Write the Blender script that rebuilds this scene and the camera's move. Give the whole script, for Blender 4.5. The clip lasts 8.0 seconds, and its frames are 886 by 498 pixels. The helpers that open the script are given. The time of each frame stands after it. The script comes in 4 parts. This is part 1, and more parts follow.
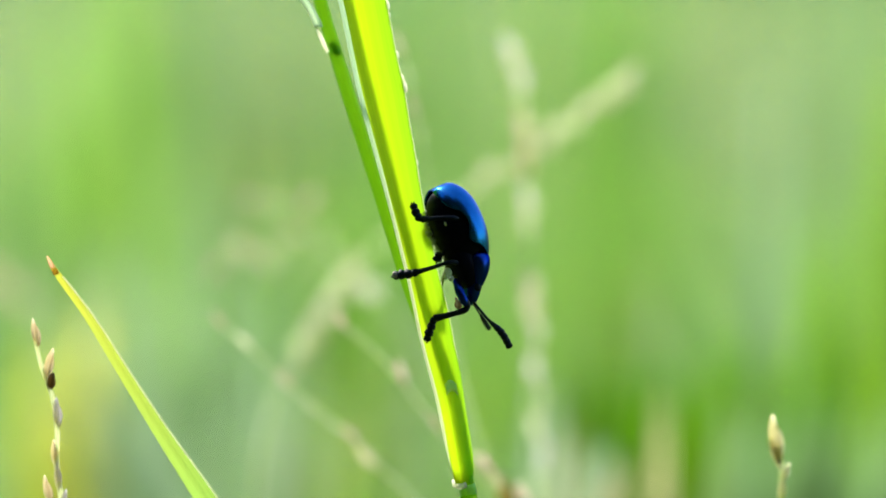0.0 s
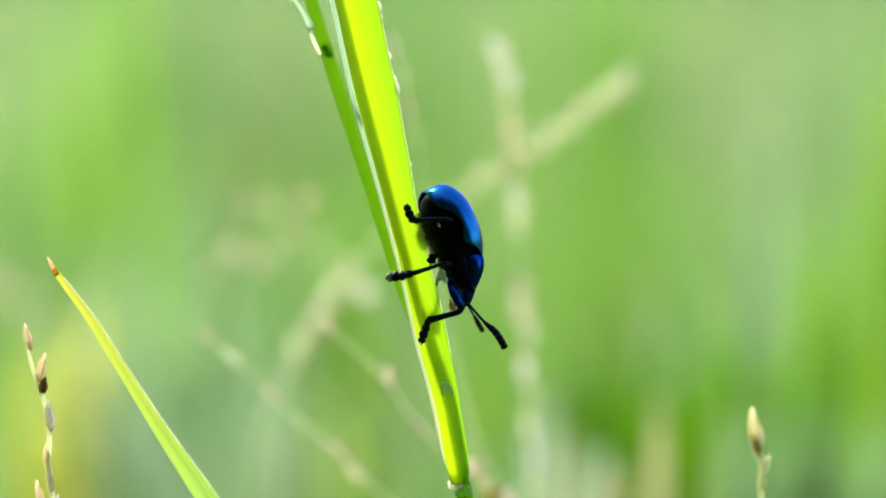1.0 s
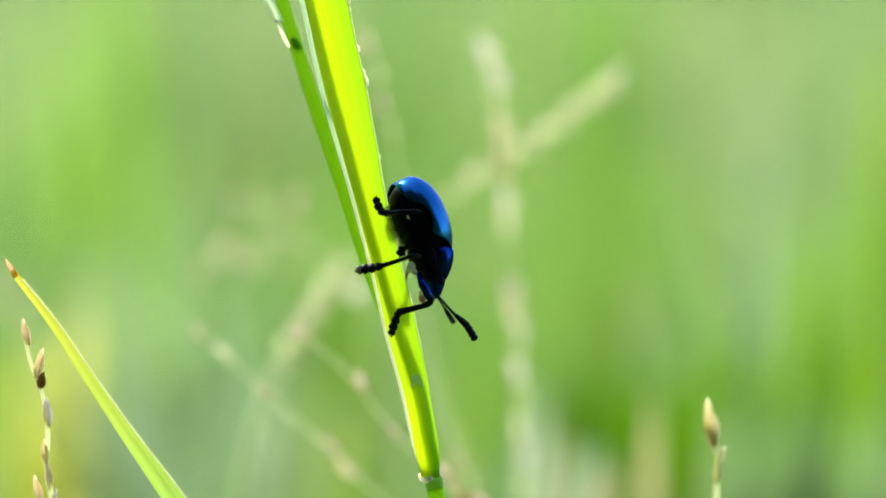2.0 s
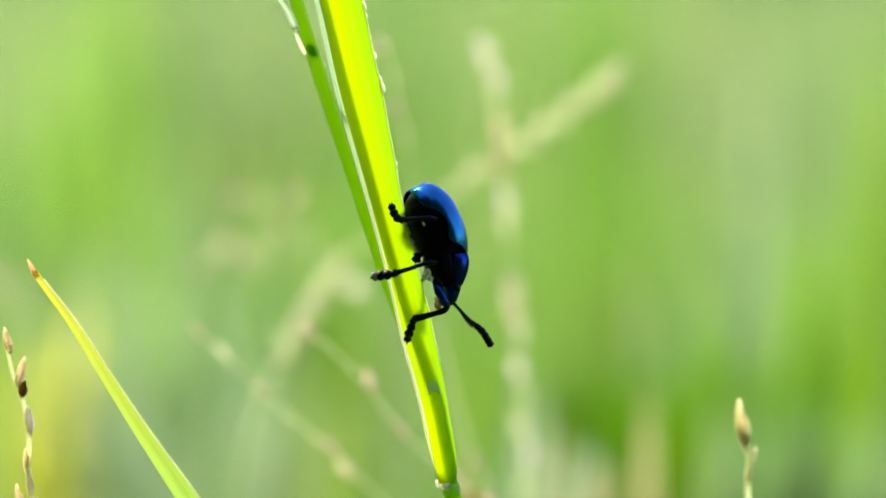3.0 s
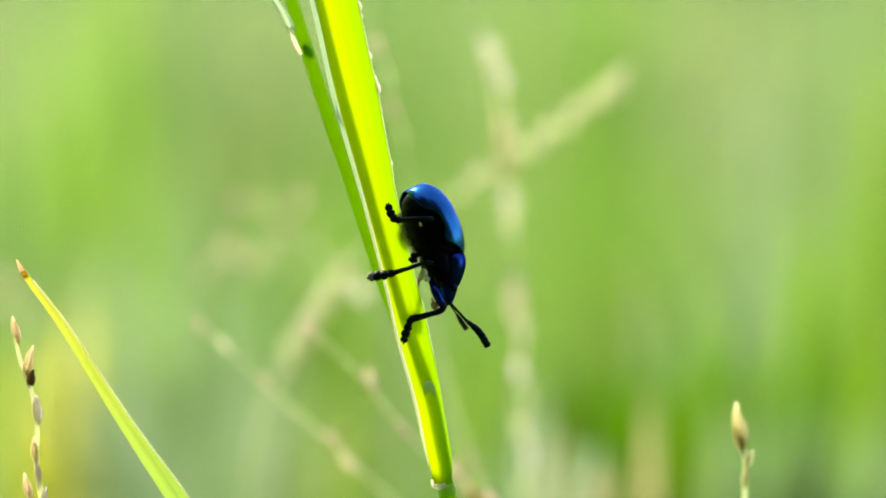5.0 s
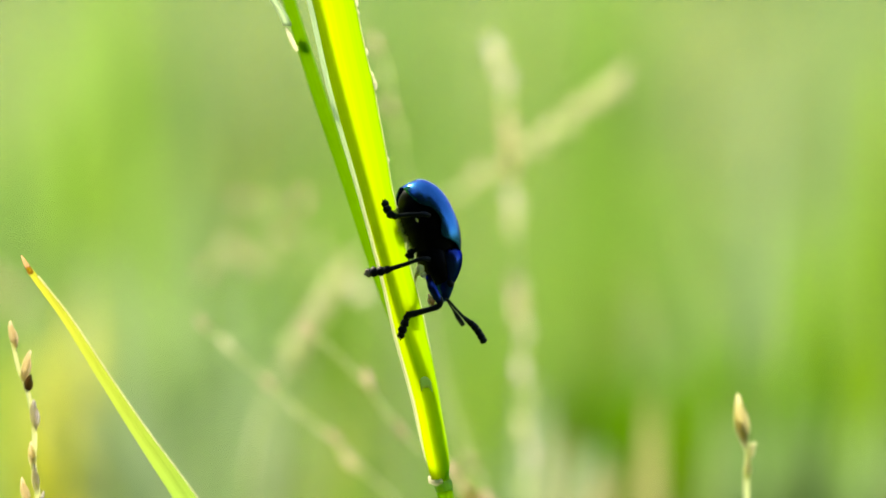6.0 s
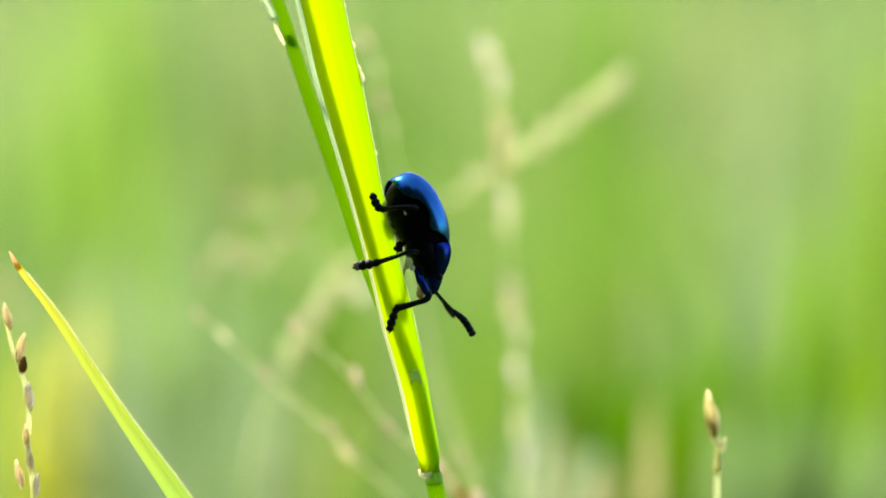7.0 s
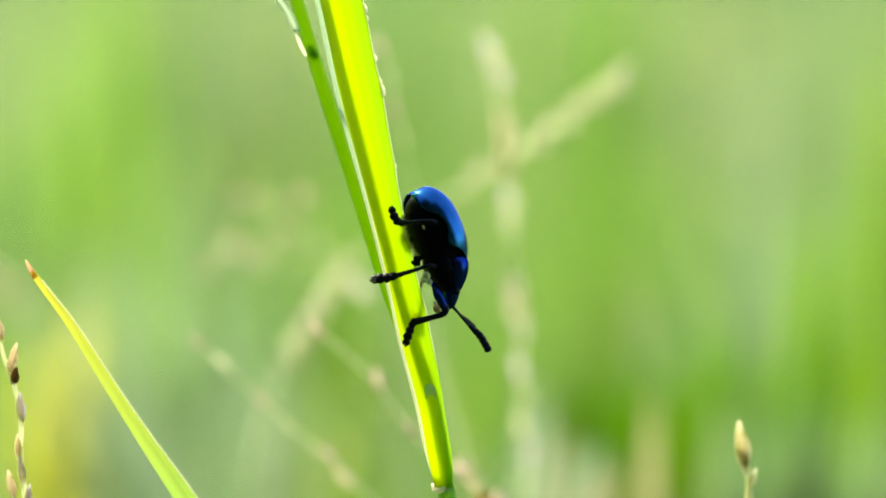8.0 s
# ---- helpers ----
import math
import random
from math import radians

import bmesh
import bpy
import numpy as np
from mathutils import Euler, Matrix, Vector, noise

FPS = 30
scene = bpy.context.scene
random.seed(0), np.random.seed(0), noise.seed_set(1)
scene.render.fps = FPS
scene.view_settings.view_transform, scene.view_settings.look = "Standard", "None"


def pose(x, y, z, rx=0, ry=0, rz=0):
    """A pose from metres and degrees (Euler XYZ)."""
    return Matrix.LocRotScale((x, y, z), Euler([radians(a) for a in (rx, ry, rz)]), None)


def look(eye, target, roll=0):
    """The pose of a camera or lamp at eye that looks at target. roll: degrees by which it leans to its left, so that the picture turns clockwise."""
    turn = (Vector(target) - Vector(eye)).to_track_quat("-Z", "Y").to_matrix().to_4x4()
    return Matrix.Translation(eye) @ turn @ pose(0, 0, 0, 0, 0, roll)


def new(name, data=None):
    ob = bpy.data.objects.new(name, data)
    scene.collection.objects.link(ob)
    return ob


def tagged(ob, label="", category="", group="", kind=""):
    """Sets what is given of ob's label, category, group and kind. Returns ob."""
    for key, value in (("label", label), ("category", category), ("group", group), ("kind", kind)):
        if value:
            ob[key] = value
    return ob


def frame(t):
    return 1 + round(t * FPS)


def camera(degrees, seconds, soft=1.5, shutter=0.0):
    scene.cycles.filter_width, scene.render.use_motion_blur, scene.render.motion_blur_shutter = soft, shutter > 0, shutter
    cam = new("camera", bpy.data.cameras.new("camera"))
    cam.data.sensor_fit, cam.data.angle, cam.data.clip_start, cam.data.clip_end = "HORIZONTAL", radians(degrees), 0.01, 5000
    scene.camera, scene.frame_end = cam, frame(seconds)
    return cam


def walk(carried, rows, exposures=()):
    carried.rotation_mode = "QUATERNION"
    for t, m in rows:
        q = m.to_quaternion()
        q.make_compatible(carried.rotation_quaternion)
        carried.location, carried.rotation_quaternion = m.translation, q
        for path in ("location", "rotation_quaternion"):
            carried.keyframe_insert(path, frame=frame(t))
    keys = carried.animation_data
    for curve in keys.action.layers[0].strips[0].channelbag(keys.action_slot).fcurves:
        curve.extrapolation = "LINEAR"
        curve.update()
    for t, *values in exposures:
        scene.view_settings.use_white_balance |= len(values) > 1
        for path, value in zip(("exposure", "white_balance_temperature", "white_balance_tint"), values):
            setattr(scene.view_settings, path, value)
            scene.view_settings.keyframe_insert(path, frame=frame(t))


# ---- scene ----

# The subject lies on a plane square to the first view, DIST metres off. Places on it are given in steps of STEP metres,
# x to the right and y down from its upper left corner, and w, in millimetres, behind it.
ANGLE, STEP, EYE, TILT = 20.0, 0.0000376, 0.25, -8.0
FOCAL = 784 / math.tan(radians(ANGLE / 2))
DIST = STEP * FOCAL
VIEW = pose(0, 0, EYE, 90 + TILT, 0, 0)
RIGHT, UP, BACK = (Vector(VIEW.col[i][:3]) for i in range(3))

TIMES = (0.0, 0.5, 1.0, 1.5, 2.0, 2.2, 3.3, 3.5, 4.0, 4.5, 4.7, 5.8, 6.0, 6.5, 7.0, 7.5, 8.0)
PAN = (0, -2, -6, -10, -18, -19, -25, -25, -28, -24, -23, -18, -18, -22, -20, -22, -18)


def at(x, y, w=0.0):
    d = DIST + w * 0.001
    return VIEW @ Vector(((x - 784) * d / FOCAL, (441 - y) * d / FOCAL, -d))


# ---- camera ----
cam = camera(ANGLE, 8.0, soft=1.7)
cam.data.dof.use_dof = True
cam.data.dof.focus_distance = DIST - 0.0008
cam.data.dof.aperture_fstop = 10.0
EXPOSURES = [(0.0, 1.29, 6500, 10), (2.0, 1.29, 6700, 10), (3.5, 1.32, 7300, 10), (4.5, 1.32, 7300, 10), (6.0, 1.34, 8250, 10), (6.5, 1.34, 8250, 10), (7.0, 1.34, 7650, 10), (8.0, 1.33, 7300, 10)]
walk(cam, [(t, pose(0, 0, EYE, 90 + TILT, 0, math.degrees(math.atan(p / FOCAL)))) for t, p in zip(TIMES, PAN)], EXPOSURES)

# ---- world and sun ----
SUN_FROM = Vector((-0.62, 0.70, 0.95)).normalized()
world = bpy.data.worlds.new("sky")
scene.world = world
world.use_nodes = True
sky = world.node_tree.nodes.new("ShaderNodeTexSky")
sky.sky_type, sky.sun_disc = "NISHITA", False
sky.sun_elevation = math.asin(SUN_FROM.z)
sky.sun_rotation = math.atan2(SUN_FROM.x, SUN_FROM.y)
background = world.node_tree.nodes["Background"]
background.inputs[1].default_value = 0.15
world.node_tree.links.new(sky.outputs[0], background.inputs[0])
sun = new("sun", bpy.data.lights.new("sun", "SUN"))
sun.data.energy, sun.data.angle, sun.data.color = 5.0, radians(0.53), (1.0, 0.94, 0.84)
sun.matrix_world = look(SUN_FROM * 30, (0, 0, 0))


# ---- materials ----
def material(name, dark, light, scale=300.0, stretch=(1, 1, 1), space="Object", rough=0.5, metallic=0.0, through_light=None,
             share=0.5, bump=0.1, relief=None, random_tone=0.0, specular=0.5, coat=0.0, coat_rough=0.12, coat_ior=1.5, edge=None, base_light=None, fading=("Y", 0.05, 0.24)):
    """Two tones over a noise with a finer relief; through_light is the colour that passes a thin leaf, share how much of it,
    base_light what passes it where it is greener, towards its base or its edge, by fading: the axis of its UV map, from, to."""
    m = bpy.data.materials.new(name)
    m.use_nodes = True
    nt = m.node_tree
    n, link = nt.nodes, nt.links.new
    bsdf, out = n["Principled BSDF"], n["Material Output"]
    coord, mapping = n.new("ShaderNodeTexCoord"), n.new("ShaderNodeMapping")
    mapping.inputs["Scale"].default_value = stretch
    link(coord.outputs[space], mapping.inputs["Vector"])
    noise_a, noise_b = n.new("ShaderNodeTexNoise"), n.new("ShaderNodeTexNoise")
    noise_a.inputs["Scale"].default_value, noise_a.inputs["Detail"].default_value = scale, 4
    noise_b.inputs["Scale"].default_value, noise_b.inputs["Detail"].default_value = relief or scale * 7, 3
    for node in (noise_a, noise_b):
        link(mapping.outputs[0], node.inputs["Vector"])
    ramp = n.new("ShaderNodeValToRGB")
    ramp.color_ramp.elements[0].position, ramp.color_ramp.elements[1].position = 0.3, 0.7
    ramp.color_ramp.elements[0].color, ramp.color_ramp.elements[1].color = (*dark, 1), (*light, 1)
    link(noise_a.outputs["Fac"], ramp.inputs["Fac"])
    colour = ramp.outputs["Color"]
    if random_tone:
        geo, hsv, span = n.new("ShaderNodeNewGeometry"), n.new("ShaderNodeHueSaturation"), n.new("ShaderNodeMapRange")
        link(geo.outputs["Random Per Island"], span.inputs["Value"])
        span.inputs["To Min"].default_value, span.inputs["To Max"].default_value = 1 - random_tone, 1 + random_tone
        link(span.outputs[0], hsv.inputs["Value"])
        link(colour, hsv.inputs["Color"])
        colour = hsv.outputs["Color"]
    link(colour, bsdf.inputs["Base Color"])
    bsdf.inputs["Roughness"].default_value, bsdf.inputs["Metallic"].default_value = rough, metallic
    bsdf.inputs["Specular IOR Level"].default_value, bsdf.inputs["Coat Weight"].default_value = specular, coat
    bsdf.inputs["Coat Roughness"].default_value, bsdf.inputs["Coat IOR"].default_value = coat_rough, coat_ior
    if edge:
        bsdf.inputs["Specular Tint"].default_value = (*edge, 1)
    if bump:
        node = n.new("ShaderNodeBump")
        node.inputs["Strength"].default_value, node.inputs["Distance"].default_value = bump, 0.00005
        link(noise_b.outputs["Fac"], node.inputs["Height"])
        link(node.outputs[0], bsdf.inputs["Normal"])
    if through_light:
        translucent, mix, tint = n.new("ShaderNodeBsdfTranslucent"), n.new("ShaderNodeMixShader"), n.new("ShaderNodeMixRGB")
        tint.blend_type = "MULTIPLY"
        tint.inputs[0].default_value = 1.0
        tint.inputs[2].default_value = (*through_light, 1)
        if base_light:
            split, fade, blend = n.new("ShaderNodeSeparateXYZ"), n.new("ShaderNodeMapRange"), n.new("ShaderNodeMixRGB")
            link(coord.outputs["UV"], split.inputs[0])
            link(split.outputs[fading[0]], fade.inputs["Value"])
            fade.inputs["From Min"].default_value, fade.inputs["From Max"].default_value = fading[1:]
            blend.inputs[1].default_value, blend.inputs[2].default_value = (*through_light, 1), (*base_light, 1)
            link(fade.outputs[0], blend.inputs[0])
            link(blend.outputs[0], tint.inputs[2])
        bright = n.new("ShaderNodeMapRange")
        link(noise_a.outputs["Fac"], bright.inputs["Value"])
        bright.inputs["From Min"].default_value, bright.inputs["From Max"].default_value = 0.25, 0.75
        bright.inputs["To Min"].default_value, bright.inputs["To Max"].default_value = 0.84, 1.0
        value = bright.outputs[0]
        if random_tone:
            times = n.new("ShaderNodeMath")
            times.operation = "MULTIPLY"
            link(value, times.inputs[0])
            link(span.outputs[0], times.inputs[1])
            value = times.outputs[0]
        link(value, tint.inputs[1])
        link(tint.outputs[0], translucent.inputs["Color"])
        mix.inputs[0].default_value = share
        link(bsdf.outputs[0], mix.inputs[1])
        link(translucent.outputs[0], mix.inputs[2])
        link(mix.outputs[0], out.inputs["Surface"])
    return m


VEINS = (26, 1.2, 1)
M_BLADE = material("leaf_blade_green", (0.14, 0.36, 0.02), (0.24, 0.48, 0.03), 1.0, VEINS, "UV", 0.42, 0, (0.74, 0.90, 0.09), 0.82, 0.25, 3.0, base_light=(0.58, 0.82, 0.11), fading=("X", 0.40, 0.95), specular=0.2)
M_TIPPED = material("yellow_tipped_blade", (0.16, 0.32, 0.06), (0.26, 0.42, 0.10), 1.0, VEINS, "UV", 0.42, 0, (0.96, 0.96, 0.30), 0.80, 0.2, 3.0, base_light=(0.66, 0.86, 0.34), fading=("Y", 0.06, 0.30))
M_CULM = material("culm_green", (0.06, 0.22, 0.01), (0.11, 0.32, 0.02), 1.0, VEINS, "UV", 0.5, 0, (0.52, 0.82, 0.09), 0.74, 0.2, 3.0, specular=0.4)
M_MARGIN = material("pale_leaf_margin", (0.80, 0.90, 0.80), (0.88, 0.94, 0.86), 1.0, VEINS, "UV", 0.35, 0, (0.95, 1.0, 0.76), 0.80, 0.1, 3.0, base_light=(0.78, 0.94, 0.74), fading=("Y", 0.18, 0.32))
M_BLUISH = material("bluish_green_leaf", (0.26, 0.42, 0.26), (0.38, 0.52, 0.36), 1.0, VEINS, "UV", 0.45, 0, (0.82, 0.96, 0.74), 0.85, 0.1, 3.0)
M_CREAM = material("pale_cream", (0.70, 0.72, 0.45), (0.85, 0.86, 0.62), 900, rough=0.6, through_light=(1.0, 1.0, 0.86), share=0.92)
M_DARK_SPOT = material("dark_green_spot", (0.08, 0.22, 0.01), (0.12, 0.28, 0.02), 900, rough=0.5, through_light=(0.50, 0.80, 0.02), share=0.7)
M_BROWN = material("dry_brown_tip", (0.34, 0.19, 0.10), (0.58, 0.40, 0.26), 700, rough=0.7, through_light=(1.0, 0.74, 0.52), share=0.76)
M_SPIKELET = material("straw_spikelet", (0.42, 0.30, 0.17), (0.78, 0.70, 0.52), 1400, rough=0.55, through_light=(1.0, 0.94, 0.76), share=0.81, bump=0.5)
M_PINK = material("pinkish_spikelet", (0.55, 0.42, 0.36), (0.76, 0.66, 0.58), 500, rough=0.55, through_light=(1.0, 0.86, 0.78), share=0.74, bump=0.3)
M_FAR_SEED = material("greenish_straw_spikelet", (0.42, 0.42, 0.24), (0.58, 0.58, 0.38), 500, rough=0.55, through_light=(0.95, 0.96, 0.76), share=0.71, bump=0.3)
M_HUSK = material("tawny_husk", (0.38, 0.24, 0.12), (0.85, 0.74, 0.54), 1700, rough=0.5, through_light=(1.0, 0.92, 0.74), share=0.84, bump=0.6)
M_PALE_SEED = material("pale_rosy_spikelet", (0.56, 0.46, 0.44), (0.88, 0.84, 0.82), 1500, rough=0.5, through_light=(1.0, 0.95, 0.94), share=0.88, bump=0.5)
M_GLUME = material("papery_pale_glume", (0.70, 0.74, 0.56), (0.86, 0.88, 0.74), 900, rough=0.5, through_light=(1.0, 1.0, 0.82), share=0.9, bump=0.2)
M_GREENISH_SEED = material("greenish_cream_spikelet", (0.50, 0.44, 0.26), (0.82, 0.80, 0.62), 1500, rough=0.5, through_light=(1.0, 0.97, 0.74), share=0.88, bump=0.5)
M_BRIGHT_STALK = material("bright_pale_stalk", (0.40, 0.52, 0.24), (0.56, 0.64, 0.36), 1.0, VEINS, "UV", 0.5, 0, (0.96, 1.0, 0.68), 0.88, 0.1, 3.0)
M_BROWN_SEED = material("olive_brown_spikelet", (0.22, 0.16, 0.05), (0.38, 0.28, 0.10), 700, rough=0.6, bump=0.3, through_light=(0.72, 0.58, 0.22), share=0.6)
M_DARKSEED = material("dark_brown_seed", (0.16, 0.10, 0.04), (0.30, 0.20, 0.09), 700, rough=0.6, bump=0.3, through_light=(0.55, 0.38, 0.18), share=0.5)
M_STALK = material("pale_green_stalk", (0.24, 0.34, 0.14), (0.40, 0.48, 0.24), 1.0, VEINS, "UV", 0.5, 0, (0.92, 1.0, 0.70), 0.80, 0.1, 3.0)
M_GRASS = material("meadow_grass", (0.065, 0.14, 0.033), (0.105, 0.20, 0.05), 8, rough=0.55, specular=0.2, through_light=(0.172, 0.315, 0.120), share=0.5, bump=0, random_tone=0.25)
M_GRASS_BLUE = material("bluish_meadow_grass", (0.10, 0.18, 0.09), (0.17, 0.26, 0.14), 8, rough=0.55, specular=0.2, through_light=(0.46, 0.63, 0.38), share=0.57, bump=0, random_tone=0.2)
M_GRASS_YELLOW = material("yellow_meadow_grass", (0.14, 0.22, 0.02), (0.22, 0.32, 0.04), 8, rough=0.55, specular=0.2, through_light=(0.74, 0.82, 0.24), share=0.66, bump=0, random_tone=0.2)
M_TUFT = material("tall_meadow_grass", (0.13, 0.24, 0.06), (0.20, 0.32, 0.10), 8, rough=0.55, specular=0.2, through_light=(0.49, 0.71, 0.27), share=0.67, bump=0, random_tone=0.15)
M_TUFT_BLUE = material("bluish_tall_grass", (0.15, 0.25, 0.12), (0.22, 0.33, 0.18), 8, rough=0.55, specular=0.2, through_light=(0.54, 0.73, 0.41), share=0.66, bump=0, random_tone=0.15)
M_TUFT_LIME = material("lime_tall_grass", (0.16, 0.28, 0.03), (0.24, 0.38, 0.05), 8, rough=0.55, specular=0.2, through_light=(0.52, 0.74, 0.13), share=0.66, bump=0, random_tone=0.12)
M_DEEP = material("saturated_deep_green_grass", (0.03, 0.10, 0.006), (0.055, 0.16, 0.012), 8, rough=0.7, specular=0.02, through_light=(0.33, 0.56, 0.09), share=0.65, bump=0, random_tone=0.12)
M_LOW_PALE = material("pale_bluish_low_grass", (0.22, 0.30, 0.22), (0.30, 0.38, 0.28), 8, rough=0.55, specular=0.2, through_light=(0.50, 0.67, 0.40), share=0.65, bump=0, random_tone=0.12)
M_TUFT_YELLOW = material("yellow_tall_grass", (0.20, 0.26, 0.03), (0.30, 0.36, 0.05), 8, rough=0.55, specular=0.1, through_light=(0.90, 0.92, 0.34), share=0.72, bump=0, random_tone=0.1)
M_STRAW = material("dry_straw_grass", (0.32, 0.30, 0.15), (0.44, 0.42, 0.24), 8, rough=0.6, specular=0.1, through_light=(0.78, 0.77, 0.53), share=0.69, bump=0, random_tone=0.12)
M_OLIVE = material("olive_brown_grass", (0.10, 0.13, 0.02), (0.16, 0.19, 0.04), 8, rough=0.6, specular=0.1, through_light=(0.46, 0.58, 0.16), share=0.65, bump=0, random_tone=0.12)
M_TUFT_BRIGHT = material("sunlit_lime_grass", (0.20, 0.30, 0.10), (0.28, 0.38, 0.14), 8, rough=0.55, specular=0.2, through_light=(0.58, 0.78, 0.31), share=0.67, bump=0, random_tone=0.12)
# The background's whitish haze is put into this grass colour
M_HAZE = material("haze_tinted_grass", (0.24, 0.32, 0.20), (0.32, 0.40, 0.26), 8, rough=0.55, specular=0.2, through_light=(0.66, 0.79, 0.62), share=0.66, bump=0, random_tone=0.12)
M_GRASS_DARK = material("deep_green_grass", (0.05, 0.13, 0.01), (0.08, 0.20, 0.02), 8, rough=0.55, specular=0.2, through_light=(0.30, 0.54, 0.10), share=0.5, bump=0, random_tone=0.2)
# Very dark leaves for the added wood that the beetle mirrors
M_DARK_WOOD = material("added_dark_wood_leaf", (0.020, 0.030, 0.012), (0.035, 0.050, 0.020), 5, rough=0.9, bump=0, random_tone=0.3, specular=0.0)
M_GROUND = material("mossy_meadow_floor", (0.03, 0.065, 0.015), (0.06, 0.105, 0.028), 6, rough=0.9, bump=0.6, relief=60, specular=0.05)
M_ELYTRA = material("metallic_blue_chitin", (0.003, 0.105, 0.36), (0.012, 0.18, 0.50), 800, rough=0.24, metallic=1.0, coat=0.7, coat_rough=0.3, coat_ior=1.16, edge=(0.12, 0.32, 0.55), bump=0.05, relief=9000)
M_BODY = material("blue_black_chitin", (0.003, 0.003, 0.006), (0.006, 0.006, 0.014), 900, rough=0.5, bump=0.08, relief=7000, specular=0.06)
M_PRONOTUM = material("violet_blue_chitin", (0.008, 0.036, 0.22), (0.015, 0.055, 0.32), 900, rough=0.30, metallic=1.0, edge=(0.06, 0.12, 0.3), bump=0.06, relief=9000)
M_LEG = material("dark_leg_chitin", (0.003, 0.006, 0.010), (0.010, 0.018, 0.028), 1200, rough=0.5, bump=0.08, relief=9000, specular=0.14)
# Lit copy of the leg chitin: light through the far leg, put into colour
M_PALE_LEG = material("lit_through_leg_chitin", (0.16, 0.20, 0.08), (0.26, 0.30, 0.14), 1200, rough=0.4, bump=0.08, relief=9000, through_light=(0.5, 0.6, 0.2), share=0.3)
M_PAD = material("pale_foot_pad", (0.35, 0.32, 0.26), (0.55, 0.50, 0.42), 2000, rough=0.8, bump=0.3)
M_COXA = material("pale_membrane", (0.60, 0.61, 0.56), (0.78, 0.79, 0.72), 2000, rough=0.4, through_light=(0.95, 1.0, 0.8), share=0.6)
M_MOUTH = material("tan_mouthparts", (0.50, 0.36, 0.26), (0.75, 0.62, 0.50), 2500, rough=0.5, through_light=(1.0, 0.8, 0.65), share=0.6)


# ---- geometry: (vertices, faces, uvs per vertex) ----
def sheet(fn, nu, nv, thick):
    """A thin solid leaf: fn(u, v) gives the middle surface, u across and v along, thick(u, v) its thickness."""
    us, vs = np.linspace(0, 1, nu + 1), np.linspace(0, 1, nv + 1)
    p = np.array([[tuple(fn(u, v)) for u in us] for v in vs])
    across, along = np.gradient(p, axis=1), np.gradient(p, axis=0)
    normal = np.cross(across, along)
    normal /= np.maximum(np.linalg.norm(normal, axis=2, keepdims=True), 1e-12)
    t = np.array([[thick(u, v) for u in us] for v in vs])[..., None] / 2
    verts = np.concatenate([(p + normal * t).reshape(-1, 3), (p - normal * t).reshape(-1, 3)])
    uv = [(u, v) for v in vs for u in us] * 2
    k, w = (nu + 1) * (nv + 1), nu + 1
    faces = []
    for j in range(nv):
        for i in range(nu):
            a = j * w + i
            faces += [(a, a + 1, a + w + 1, a + w), (k + a, k + a + w, k + a + w + 1, k + a + 1)]
    rim = [i for i in range(nu)] + [j * w + nu for j in range(nv)] + [nv * w + i for i in range(nu, 0, -1)] + [j * w for j in range(nv, 0, -1)]
    faces += [(a, k + a, k + b, b) for a, b in zip(rim, rim[1:] + rim[:1])]
    return verts.tolist(), faces, uv


def smooth(points, count):
    """A centripetal Catmull-Rom line through the points, at even steps of its length."""
    pts = [Vector(p) for p in points]
    pts = [pts[0] * 2 - pts[1]] + pts + [pts[-1] * 2 - pts[-2]]
    knots = [0.0]
    for a, b in zip(pts, pts[1:]):
        knots.append(knots[-1] + max(1e-6, (b - a).length ** 0.5))
    fine = []
    for k in range(1, len(pts) - 2):
        p, q = pts[k - 1:k + 3], knots[k - 1:k + 3]
        for i in range(12):
            u = q[1] + (q[2] - q[1]) * i / 12
            a = [p[n] * ((q[n + 1] - u) / (q[n + 1] - q[n])) + p[n + 1] * ((u - q[n]) / (q[n + 1] - q[n])) for n in range(3)]
            b = [a[n] * ((q[n + 2] - u) / (q[n + 2] - q[n])) + a[n + 1] * ((u - q[n]) / (q[n + 2] - q[n])) for n in range(2)]
            fine.append(b[0] * ((q[2] - u) / (q[2] - q[1])) + b[1] * ((u - q[1]) / (q[2] - q[1])))
    fine.append(pts[-2])
    run = [0.0]
    for a, b in zip(fine, fine[1:]):
        run.append(run[-1] + (b - a).length)
    xyz = np.array([tuple(p) for p in fine])
    marks = np.linspace(0, run[-1], count + 1)
    return [Vector(p) for p in np.stack([np.interp(marks, run, xyz[:, k]) for k in range(3)], 1)]


